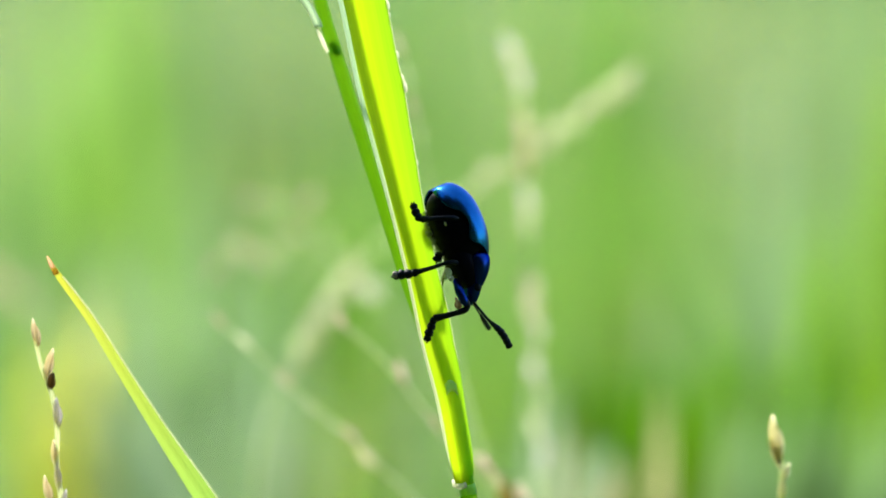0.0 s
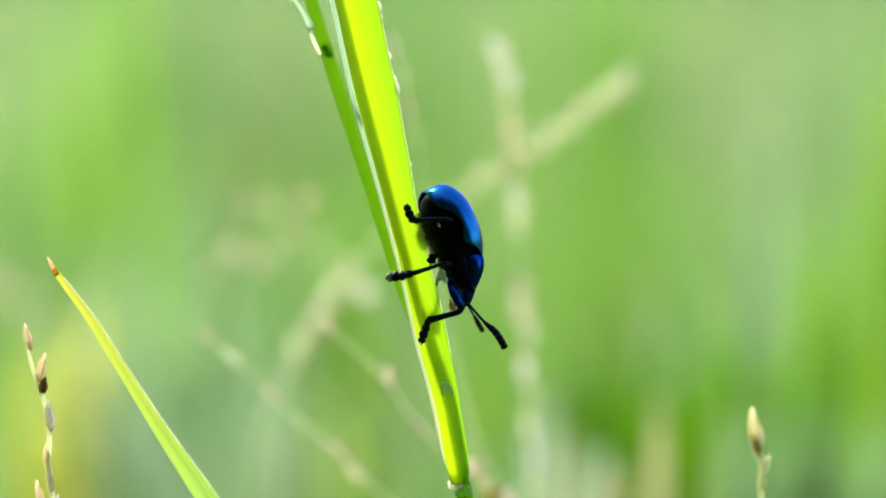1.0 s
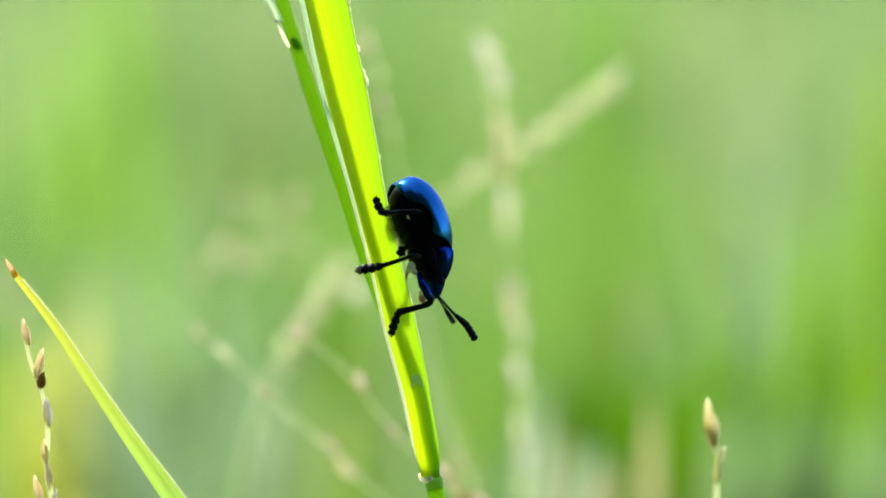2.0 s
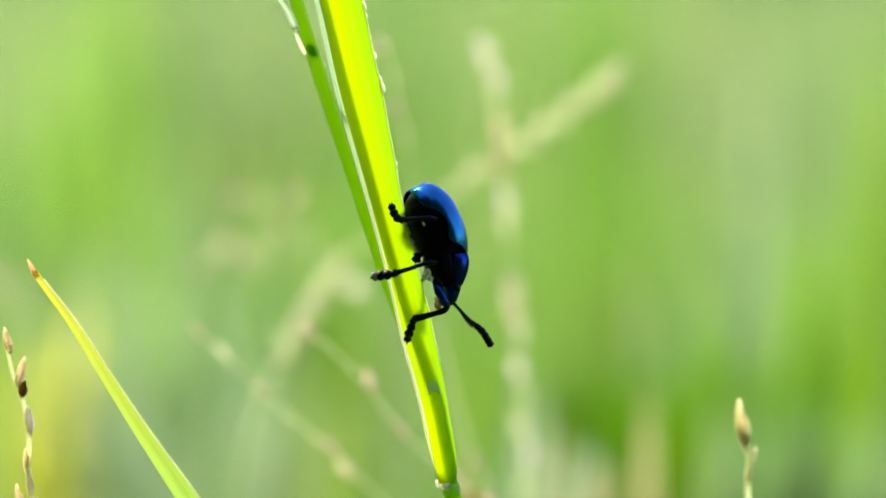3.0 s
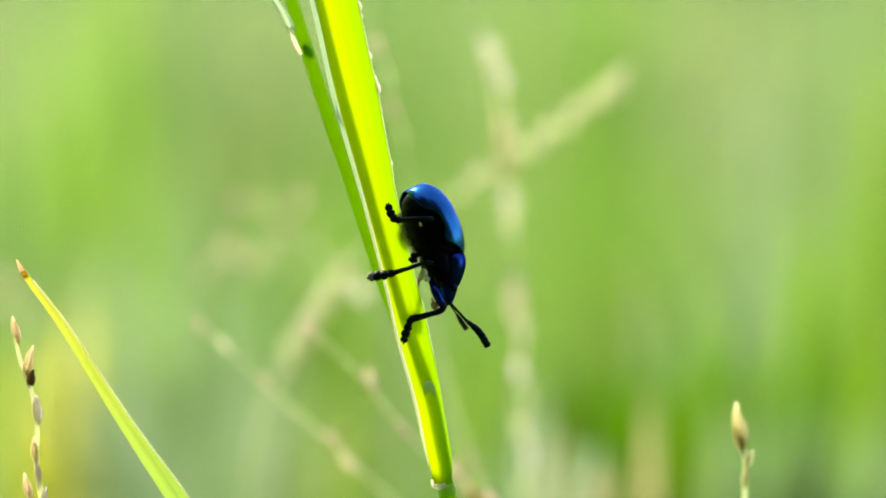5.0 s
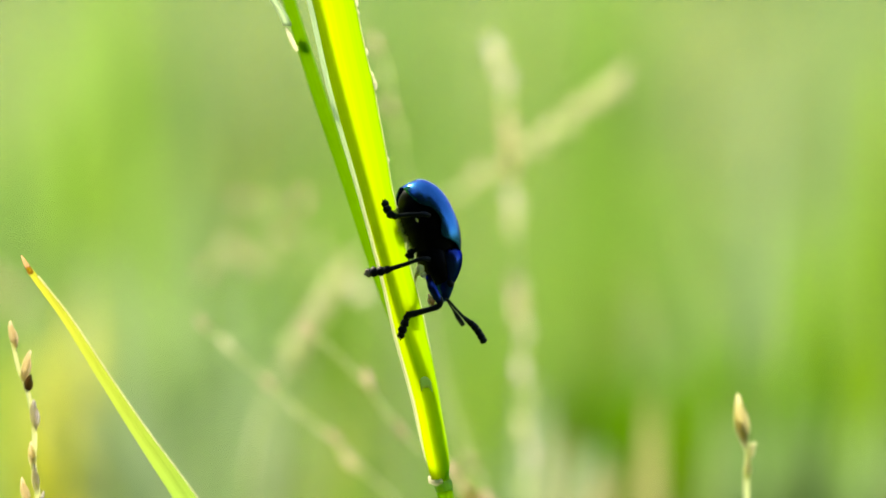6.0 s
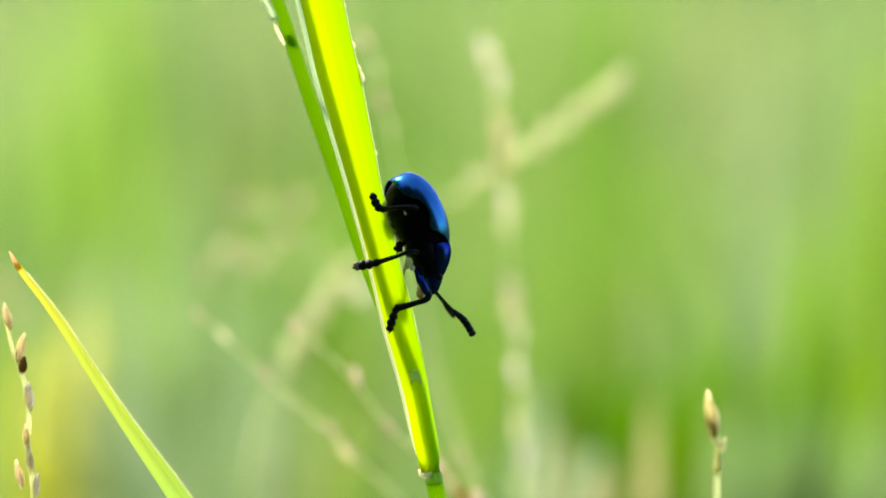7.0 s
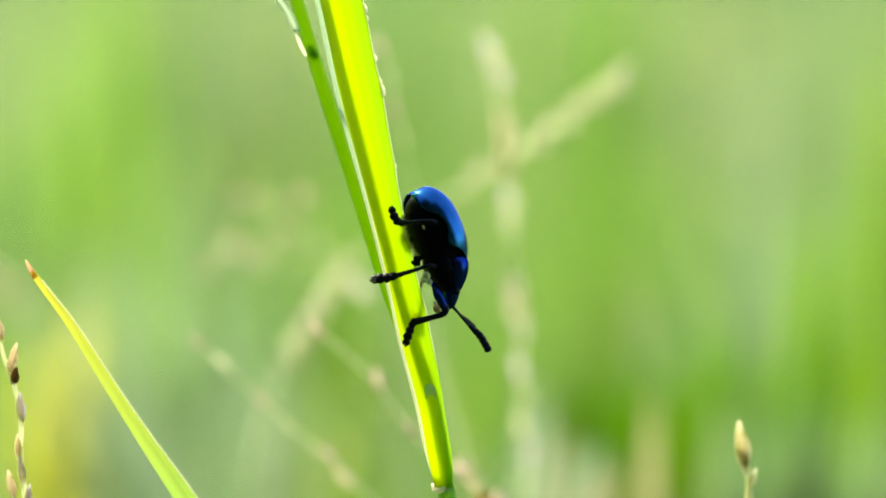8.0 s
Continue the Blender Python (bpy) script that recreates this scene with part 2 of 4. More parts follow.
def tube(points, radii, seg=10, flat=1.0):
    """A closed round bar along the points, with a radius at each; flat squeezes it along its second axis."""
    pts = [Vector(p) for p in points]
    verts, uv, faces = [], [], []
    side = None
    for i, p in enumerate(pts):
        way = (pts[min(i + 1, len(pts) - 1)] - pts[max(i - 1, 0)]).normalized()
        if side is None:
            side = way.orthogonal().normalized() if abs(way.dot(RIGHT)) > 0.95 else (RIGHT - way * RIGHT.dot(way)).normalized()
        else:
            side = (side - way * side.dot(way)).normalized()
        other = way.cross(side)
        for j in range(seg):
            a = 2 * math.pi * j / seg
            verts.append(tuple(p + (math.cos(a) * side + flat * math.sin(a) * other) * float(radii[i])))
            uv.append((j / seg, i / max(1, len(pts) - 1)))
    for i in range(len(pts) - 1):
        for j in range(seg):
            a, b = i * seg + j, i * seg + (j + 1) % seg
            faces.append((a, b, b + seg, a + seg))
    faces += [tuple(range(seg - 1, -1, -1)), tuple((len(pts) - 1) * seg + j for j in range(seg))]
    return verts, faces, uv


def joined(*geos):
    verts, faces, uv = [], [], []
    for v, f, t in geos:
        k = len(verts)
        verts += list(v)
        faces += [tuple(i + k for i in face) for face in f]
        uv += list(t)
    return verts, faces, uv


def round_form(shape, rings=16, seg=20):
    """A closed form along x: shape(s, a) gives the point at s from 0 to 1 along it and angle a round it."""
    verts, faces, uv = [], [], []
    for i in range(rings + 1):
        s = min(max(i / rings, 0.004), 0.996)
        for j in range(seg):
            verts.append(tuple(shape(s, 2 * math.pi * j / seg)))
            uv.append((j / seg, i / rings))
    for i in range(rings):
        for j in range(seg):
            a, b = i * seg + j, i * seg + (j + 1) % seg
            faces.append((a, b, b + seg, a + seg))
    faces += [tuple(range(seg - 1, -1, -1)), tuple(rings * seg + j for j in range(seg))]
    return verts, faces, uv


def ellipsoid(centre, x, y, z, rings=14, seg=18):
    """x, y, z: half axes as vectors."""
    c, x, y, z = Vector(centre), Vector(x), Vector(y), Vector(z)

    def shape(s, a):
        r = math.sin(math.pi * s)
        return c - x * math.cos(math.pi * s) + r * (y * math.cos(a) + z * math.sin(a))
    return round_form(shape, rings, seg)


def spikelet_form(base, tip, width, seg=10, plain=False):
    """A grass spikelet: two overlapping glumes, pointed at the tip."""
    base, tip = Vector(base), Vector(tip)
    way = tip - base
    side = (RIGHT - way * (RIGHT.dot(way) / way.length_squared)).normalized()
    deep = way.normalized().cross(side)

    def glume(shift, reach, fat):
        pts, radii = [], []
        for i in range(9):
            s = i / 8
            pts.append(base + way * s * reach + side * shift * width * math.sin(math.pi * s))
            radii.append(max(0.02, fat * (math.sin(math.pi * min(1, s * 0.86 + 0.08)) ** 0.8)) * width / 2)
        return tube(pts, radii, seg, 0.8)
    if plain:
        return glume(0.0, 1.0, 1.0)
    return joined(glume(-0.14, 1.0, 0.82), glume(0.22, 0.82, 0.6))


# ---- things and parts ----
def thing(name, rest, label, category, group=""):
    ob = new(name)
    ob.empty_display_size = 0.002
    ob.matrix_basis = rest
    return tagged(ob, label, category, group)


def part(name, geo, mat, parent, label="", place=None):
    """One mesh under a thing or part. place: turns the geometry's space into the parent's."""
    verts, faces, uv = geo
    if place is not None:
        verts = [tuple(place @ Vector(v)) for v in verts]
    me = bpy.data.meshes.new(name)
    me.from_pydata(verts, [], faces)
    layer = me.uv_layers.new(name="UVMap")
    idx = np.empty(len(me.loops), dtype=np.int32)
    me.loops.foreach_get("vertex_index", idx)
    layer.data.foreach_set("uv", np.array(uv, dtype=np.float32)[idx].ravel())
    me.polygons.foreach_set("use_smooth", np.ones(len(me.polygons), dtype=bool))
    me.materials.append(mat)
    ob = new(name, me)
    ob.parent = parent
    return tagged(ob, label)


def line(table, y):
    """A smooth value at y from a short table of (y, value)."""
    ys, vs = zip(*table)
    if y <= ys[0]:
        return vs[0] + (vs[1] - vs[0]) / (ys[1] - ys[0]) * (y - ys[0])
    if y >= ys[-1]:
        return vs[-1] + (vs[-1] - vs[-2]) / (ys[-1] - ys[-2]) * (y - ys[-1])
    k = max(i for i in range(len(ys) - 1) if ys[i] <= y)
    slope = [(vs[min(i + 1, len(vs) - 1)] - vs[max(i - 1, 0)]) / (ys[min(i + 1, len(ys) - 1)] - ys[max(i - 1, 0)]) for i in (k, k + 1)]
    h = ys[k + 1] - ys[k]
    f = (y - ys[k]) / h
    return ((2 * f ** 3 - 3 * f ** 2 + 1) * vs[k] + (f ** 3 - 2 * f ** 2 + f) * h * slope[0]
            + (-2 * f ** 3 + 3 * f ** 2) * vs[k + 1] + (f ** 3 - f ** 2) * h * slope[1])


def footed(x, y, w):
    """The point of the ground under a place on the plane, a little sunk."""
    p = at(x, y, w)
    return Vector((p.x, p.y, -0.012))


# ---- ground ----
def ground():
    n, size = 48, 300.0
    verts, faces = [], []
    for j in range(n + 1):
        for i in range(n + 1):
            x, y = (math.copysign(abs(2 * k / n - 1) ** 4, 2 * k / n - 1) * size for k in (i, j))
            h = 0.012 * noise.noise((x * 1.7, y * 1.7, 0)) if abs(x) + abs(y) < 40 else 0.0
            verts.append((x, y, h))
    for j in range(n):
        for i in range(n):
            a = j * (n + 1) + i
            faces.append((a, a + 1, a + n + 2, a + n + 1))
    ob = part("ground", (verts, faces, [(v[0], v[1]) for v in verts]), M_GROUND, None, "mossy green meadow floor under dense grass")
    tagged(ob, kind="structure", category="ground")


ground()


def meadow(name, mat, count, region, height, width, seed, label, bend=0.5):
    """Countless blades of grass as one mesh; region(rng) gives a foot, height and width are spans in metres."""
    rng = np.random.default_rng(seed)
    feet = np.array([region(rng) for _ in range(count)])
    h = rng.uniform(*height, count)
    wd = rng.uniform(*width, count) / 2
    turn, lean_dir = rng.uniform(0, 2 * np.pi, count), rng.uniform(0, 2 * np.pi, count)
    lean = rng.uniform(0.05, bend, count) * h
    side = np.stack([np.cos(turn), np.sin(turn), np.zeros(count)], 1)
    way = np.stack([np.cos(lean_dir), np.sin(lean_dir), np.zeros(count)], 1)
    rows = []
    for s, fat in ((0, 0.7), (0.35, 1.0), (0.7, 0.72), (1.0, 0.03)):
        mid = np.stack([feet[:, 0], feet[:, 1], feet[:, 2] - 0.01 + h * s * (1 - 0.12 * s)], 1) + way * (lean * s * s)[:, None]
        rows += [mid - side * (wd * fat)[:, None], mid + side * (wd * fat)[:, None]]
    verts = np.stack(rows, 1).reshape(-1, 3)
    base = np.arange(count)[:, None, None] * 8
    quads = np.array([[0, 1, 3, 2], [2, 3, 5, 4], [4, 5, 7, 6]])[None]
    faces = (base + quads).reshape(-1, 4)
    me = bpy.data.meshes.new(name)
    me.from_pydata(verts.tolist(), [], faces.tolist())
    me.polygons.foreach_set("use_smooth", np.ones(len(me.polygons), dtype=bool))
    me.materials.append(mat)
    ob = new(name, me)
    return tagged(ob, label, "grass", kind="stuff")


def brink(x):
    """How far the added dark undergrowth reaches into the meadow, at x."""
    return -1.15 + 1.3 * math.exp(-(x / 1.15) ** 2) + 0.10 * math.sin(4.3 * x + 0.6) + 0.05 * math.sin(11.7 * x + 1.2) + 0.02 * math.sin(37 * x)


def spread(near, far, fan=None):
    """Feet all round the viewer, denser near by; with a fan (degrees) most of them lie ahead and thin out sideways."""
    def region(rng):
        while True:
            d = near * (far / near) ** rng.uniform()
            a = radians(rng.normal(0, fan)) if fan and rng.uniform() < 0.75 else rng.uniform(-math.pi, math.pi)
            x, y = d * math.sin(a), d * math.cos(a)
            if not (abs(x) < 0.09 and -0.05 < y < 0.5) and not (y < brink(x) and abs(x) < 4.5):
                return x, y, 0.0
    return region


meadow("short_grass", M_GRASS, 120000, spread(0.3, 14.0, 26), (0.04, 0.12), (0.003, 0.007), 1, "short sunlit green meadow grass")
meadow("bluish_grass", M_GRASS_BLUE, 16000, spread(0.4, 9.0, 26), (0.04, 0.12), (0.003, 0.007), 2, "pale bluish green meadow grass")
meadow("yellow_grass", M_GRASS_YELLOW, 22000, spread(0.4, 9.0, 26), (0.04, 0.12), (0.003, 0.007), 3, "yellowish green backlit meadow grass")
meadow("deep_grass", M_GRASS_DARK, 24000, spread(0.25, 4.0), (0.025, 0.07), (0.003, 0.006), 4, "short deep green grass on the meadow floor")


def added_dark_wood():
    """An added, unseen wood behind and left of the viewer, to darken the beetle's reflections: trunks and countless
    leaves.
    """
    rng = np.random.default_rng(9)
    verts, faces = [], []
    for k in range(40000):
        b = k % 11
        cx, cy, r = -10 + 2 * b + 0.6 * math.sin(b * 2.3), -4.2 + 0.7 * math.cos(b * 1.7), 2.4 + 0.4 * math.sin(b * 3.1)
        d = Vector(rng.normal(size=3)).normalized() * r * rng.uniform(0.55, 1.05) ** 0.5
        c = Vector((cx + d.x, cy + d.y * 0.7, max(0.03, 4.0 + d.z * 2.0 + 0.9 * math.sin(b * 1.9))))
        a, q = Vector(rng.normal(size=3)).normalized(), Vector(rng.normal(size=3))
        e = a.cross(q).normalized()
        n = len(verts)
        h = rng.uniform(0.18, 0.30)
        verts += [tuple(c - a * h), tuple(c + e * h * 0.45), tuple(c + a * h), tuple(c - e * h * 0.45)]
        faces.append((n, n + 1, n + 2, n + 3))
    for k in range(9000):
        x = rng.uniform(-7, 7)
        c = Vector((x, -1.5 - 0.9 * rng.uniform() - 0.3 * math.sin(k * 0.01), 0.05 + 2.2 * rng.uniform() ** 1.3))
        a, q = Vector(rng.normal(size=3)).normalized(), Vector(rng.normal(size=3))
        e = a.cross(q).normalized()
        n = len(verts)
        verts += [tuple(c - a * 0.11), tuple(c + e * 0.05), tuple(c + a * 0.11), tuple(c - e * 0.05)]
        faces.append((n, n + 1, n + 2, n + 3))
    # added low undergrowth round the viewer, dark in the wing cases' mirror image
    for k in range(70000):
        x = rng.normal(0, 0.75) if k % 4 else rng.uniform(-4.5, 4.5)
        y = brink(x) - 2.0 * rng.uniform() ** 1.5 + 0.06 * rng.normal()
        high = 0.05 + 0.30 * min(1.0, max(0.0, -y - 0.12) / 0.7)
        c = Vector((x, y, 0.004 + high * rng.uniform()))
        a, q = Vector(rng.normal(size=3)).normalized(), Vector(rng.normal(size=3))
        e = a.cross(q).normalized()
        n = len(verts)
        verts += [tuple(c - a * 0.026), tuple(c + e * 0.015), tuple(c + a * 0.026), tuple(c - e * 0.015)]
        faces.append((n, n + 1, n + 2, n + 3))
    # added flank on the left, darkening what is mirrored from there
    for k in range(16000):
        y = rng.uniform(-4.5, 1.6)
        c = Vector((-3.6 - 1.6 * rng.uniform() - 0.4 * math.sin(y * 2.1), y, 0.05 + (4.6 + 0.8 * math.sin(y * 1.3)) * rng.uniform()))
        a, q = Vector(rng.normal(size=3)).normalized(), Vector(rng.normal(size=3))
        e = a.cross(q).normalized()
        n = len(verts)
        verts += [tuple(c - a * 0.15), tuple(c + e * 0.07), tuple(c + a * 0.15), tuple(c - e * 0.07)]
        faces.append((n, n + 1, n + 2, n + 3))
    for b in range(11):
        x, y = -10 + 2 * b + 0.6 * math.sin(b * 2.3), -4.2 + 0.7 * math.cos(b * 1.7)
        n = len(verts)
        v, f, _ = tube([(x, y, -0.1), (x + 0.1, y, 1.5), (x - 0.05, y + 0.1, 4.0), (x, y, 6.5)], [0.17, 0.13, 0.09, 0.03], 9)
        verts += v
        faces += [tuple(i + n for i in face) for face in f]
    ob = part("woodland", (verts, faces, [(0, 0)] * len(verts)), M_DARK_WOOD, None)
    tagged(ob, "added unseen dark woodland and undergrowth that darken the beetle's reflections", "woodland", kind="stuff")


added_dark_wood()


def tuft(x, top, w, blades, spread, width, lean, mat, label, seed):
    """A tuft of upright blades rooted at w millimetres behind the plane, whose tallest tip reaches the height of top."""
    rng = random.Random(seed)
    foot = footed(x, 441, w)
    ob = thing("tufted_plant", Matrix.Translation(foot), label, "plant", "tufts in the meadow")
    high = at(x, top, w).z + 0.012
    for i in range(blades):
        h = high * rng.uniform((0.985 if w < 130 else 0.955) if top > 500 else 0.78, 1.0)
        off = Vector((rng.uniform(-1, 1) * spread * 0.001, rng.uniform(-1, 1) * spread * 0.001, 0))
        loose = 0.05 if w > 250 else 0.015
        way = Vector((lean + rng.uniform(-loose, loose), rng.uniform(-0.1, 0.1), 0)) * h
        pts = [off + Vector((0, 0, h * s)) + way * (s - 1) + way * (s * s - 1) * 0.4 for s in (0, 0.2, 0.4, 0.6, 0.8, 0.93, 1.0)]
        part("leaf_blade", tube(pts, [width * 0.0005 * f for f in (0.6, 0.85, 1, 1, 0.92, 0.75, 0.05)], 8, 0.15), mat, ob)
    return ob


tuft(1350, 560, 150, 4, 3, 3.5, 0.10, M_DEEP, "deep green upright tuft of broad grass", 1)
tuft(1415, 400, 140, 4, 3, 2.8, 0.05, M_TUFT_LIME, "lime green upright tuft of broad grass", 2)
tuft(1495, 440, 150, 5, 3, 3.5, 0.03, M_DEEP, "deep green upright tuft of broad grass", 13)
tuft(1452, 270, 110, 4, 1.6, 2.6, 0.03, M_DEEP, "deep green upright tuft of slender grass", 33)
tuft(1585, -600, 170, 2, 1.2, 4.5, 0.0, M_TUFT_LIME, "bright lime green tall tuft of grass", 3)
tuft(110, 510, 150, 6, 5, 4.0, 0.02, M_TUFT_YELLOW, "yellowish tuft of grass", 4)
tuft(1270, 625, 190, 26, 14, 5.0, 0.04, M_DEEP, "low deep green tuft of grass", 5)
tuft(1075, 630, 190, 22, 9, 5.0, 0.02, M_DEEP, "low deep green tuft of grass", 6)
tuft(1160, 645, 180, 16, 9, 5.0, 0.03, M_DEEP, "low deep green tuft of grass", 18)
tuft(1390, 610, 180, 24, 8, 5.0, 0.04, M_DEEP, "low deep green tuft of grass", 19)
tuft(1262, 590, 140, 8, 8, 4.0, 0.02, M_DEEP, "low deep green tuft of grass", 35)
tuft(1500, 715, 105, 16, 12, 4.0, 0.02, M_LOW_PALE, "low haze-tinted pale bluish tuft of grass", 7)
tuft(150, -60, 480, 9, 24, 6.0, 0.03, M_TUFT, "tall green tuft of grass", 14)
tuft(300, -100, 520, 6, 14, 5.0, 0.02, M_GRASS_BLUE, "tall bluish green tuft of grass", 9)
tuft(520, -80, 700, 5, 40, 6.0, 0.02, M_GRASS_DARK, "tall deep green tuft of grass", 15)
tuft(168, -300, 240, 3, 5, 4.0, -0.01, M_TUFT_BRIGHT, "tall sunlit lime tuft of grass", 30)
tuft(345, -300, 300, 2, 5, 5.0, 0.0, M_TUFT_BLUE, "tall haze-tinted pale bluish tuft of grass", 31)
tuft(235, 60, 400, 8, 22, 6.0, 0.03, M_TUFT, "tall green tuft of grass", 28)
tuft(55, 400, 300, 6, 18, 5.0, 0.04, M_HAZE, "haze-tinted pale bluish tuft of grass", 32)
tuft(285, 470, 220, 7, 14, 4.5, 0.05, M_HAZE, "haze-tinted pale bluish tuft of grass", 34)
tuft(340, 500, 300, 8, 24, 5.0, 0.1, M_HAZE, "haze-tinted pale bluish tuft of grass", 16)
tuft(230, 420, 260, 9, 14, 5.0, 0.06, M_HAZE, "haze-tinted pale bluish tuft of grass", 17)
tuft(1345, 690, 120, 6, 5, 3.0, 0.02, M_OLIVE, "low olive brown tuft of grass", 36)
tuft(905, 730, 150, 12, 9, 4.0, 0.02, M_GRASS_BLUE, "low bluish green tuft of grass", 37)
tuft(1168, 672, 62, 3, 1.0, 1.4, 0.01, M_STRAW, "straw-coloured dry tuft of grass", 10)
tuft(1104, 800, 58, 8, 1.6, 1.8, 0.2, M_STRAW, "straw-coloured dry tuft of grass", 11)
tuft(1062, 770, 70, 8, 2.6, 1.8, 0.1, M_HAZE, "haze-tinted pale low tuft of grass", 29)
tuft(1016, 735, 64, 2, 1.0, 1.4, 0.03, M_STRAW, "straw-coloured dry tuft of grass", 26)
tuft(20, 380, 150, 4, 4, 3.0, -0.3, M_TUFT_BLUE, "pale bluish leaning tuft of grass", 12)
tuft(470, 340, 330, 5, 20, 5.0, 0.05, M_HAZE, "haze-tinted pale bluish tuft of grass", 22)
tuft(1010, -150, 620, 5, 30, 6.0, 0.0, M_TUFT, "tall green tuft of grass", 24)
tuft(968, 640, 70, 3, 1.2, 1.7, 0.0, M_HAZE, "haze-tinted pale upright tuft of grass", 25)
spread_rng = random.Random(21)
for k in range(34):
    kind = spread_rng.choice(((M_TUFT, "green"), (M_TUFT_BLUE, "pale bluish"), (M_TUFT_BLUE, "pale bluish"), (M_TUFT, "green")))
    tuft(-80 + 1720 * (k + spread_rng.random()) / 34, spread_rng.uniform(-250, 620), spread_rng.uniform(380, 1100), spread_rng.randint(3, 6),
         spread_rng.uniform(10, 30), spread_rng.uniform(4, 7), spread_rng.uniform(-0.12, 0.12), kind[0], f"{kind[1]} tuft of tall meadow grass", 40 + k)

blade_rng = random.Random(33)
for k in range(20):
    kind = blade_rng.choice(((M_TUFT, "green"), (M_HAZE, "haze-tinted pale"), (M_TUFT_LIME, "lime green"), (M_TUFT_BLUE, "pale bluish")))
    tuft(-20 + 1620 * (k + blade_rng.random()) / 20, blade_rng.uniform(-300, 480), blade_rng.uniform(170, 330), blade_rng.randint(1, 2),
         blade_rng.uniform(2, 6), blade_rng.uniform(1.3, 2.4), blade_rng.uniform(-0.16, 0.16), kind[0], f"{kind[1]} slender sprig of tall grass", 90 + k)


# ---- the stem on which the beetle sits ----
CULM_X = ((-700, 365), (0, 566), (81, 590), (166, 616), (230, 636), (340, 671), (500, 721), (600, 757), (700, 789), (780, 809), (850, 824), (1300, 905), (3000, 1090), (5400, 1180))
CULM_R = ((-700, 11), (0, 12), (166, 13), (340, 12), (500, 11.5), (600, 12), (700, 12), (800, 12.5), (850, 14.5), (1300, 20), (5400, 26))
EDGE_L = ((-1500, 235), (-700, 438), (0, 604), (166, 639), (339, 685), (426, 707), (512, 728), (595, 745), (715, 776), (818, 796), (856, 807))
EDGE_R = ((-1500, 240), (-700, 545), (0, 682), (92, 701), (198, 722), (332, 744), (490, 777), (567, 796), (697, 820), (780, 832), (830, 838), (856, 836))


def culm_w(y):
    return line(((-700, 4.4), (60, 2.5), (166, 2.2), (350, 1.6), (470, 1.38), (560, 1.28), (665, 1.05), (700, 0.85), (760, 0.62), (860, 0.5), (5400, 0.5)), y)


def culm_point(y):
    return at(line(CULM_X, y), y, culm_w(y))


def blade_point(u, y):
    """The leaf over the culm: folded along its length, its left margin towards the viewer."""
    x0, x1 = line(EDGE_L, y), line(EDGE_R, y)
    w = -0.55 + 0.75 * math.sin(min(1.0, u / 0.42) * math.pi / 2) + 0.35 * u * u
    if y > 650:
        w -= 0.45 * min(1.0, (y - 650) / 60) * math.sin(math.pi * u)
    return at(x0 + (x1 - x0) * u + 0.6 * math.sin(y * 0.05) * u, y, w)


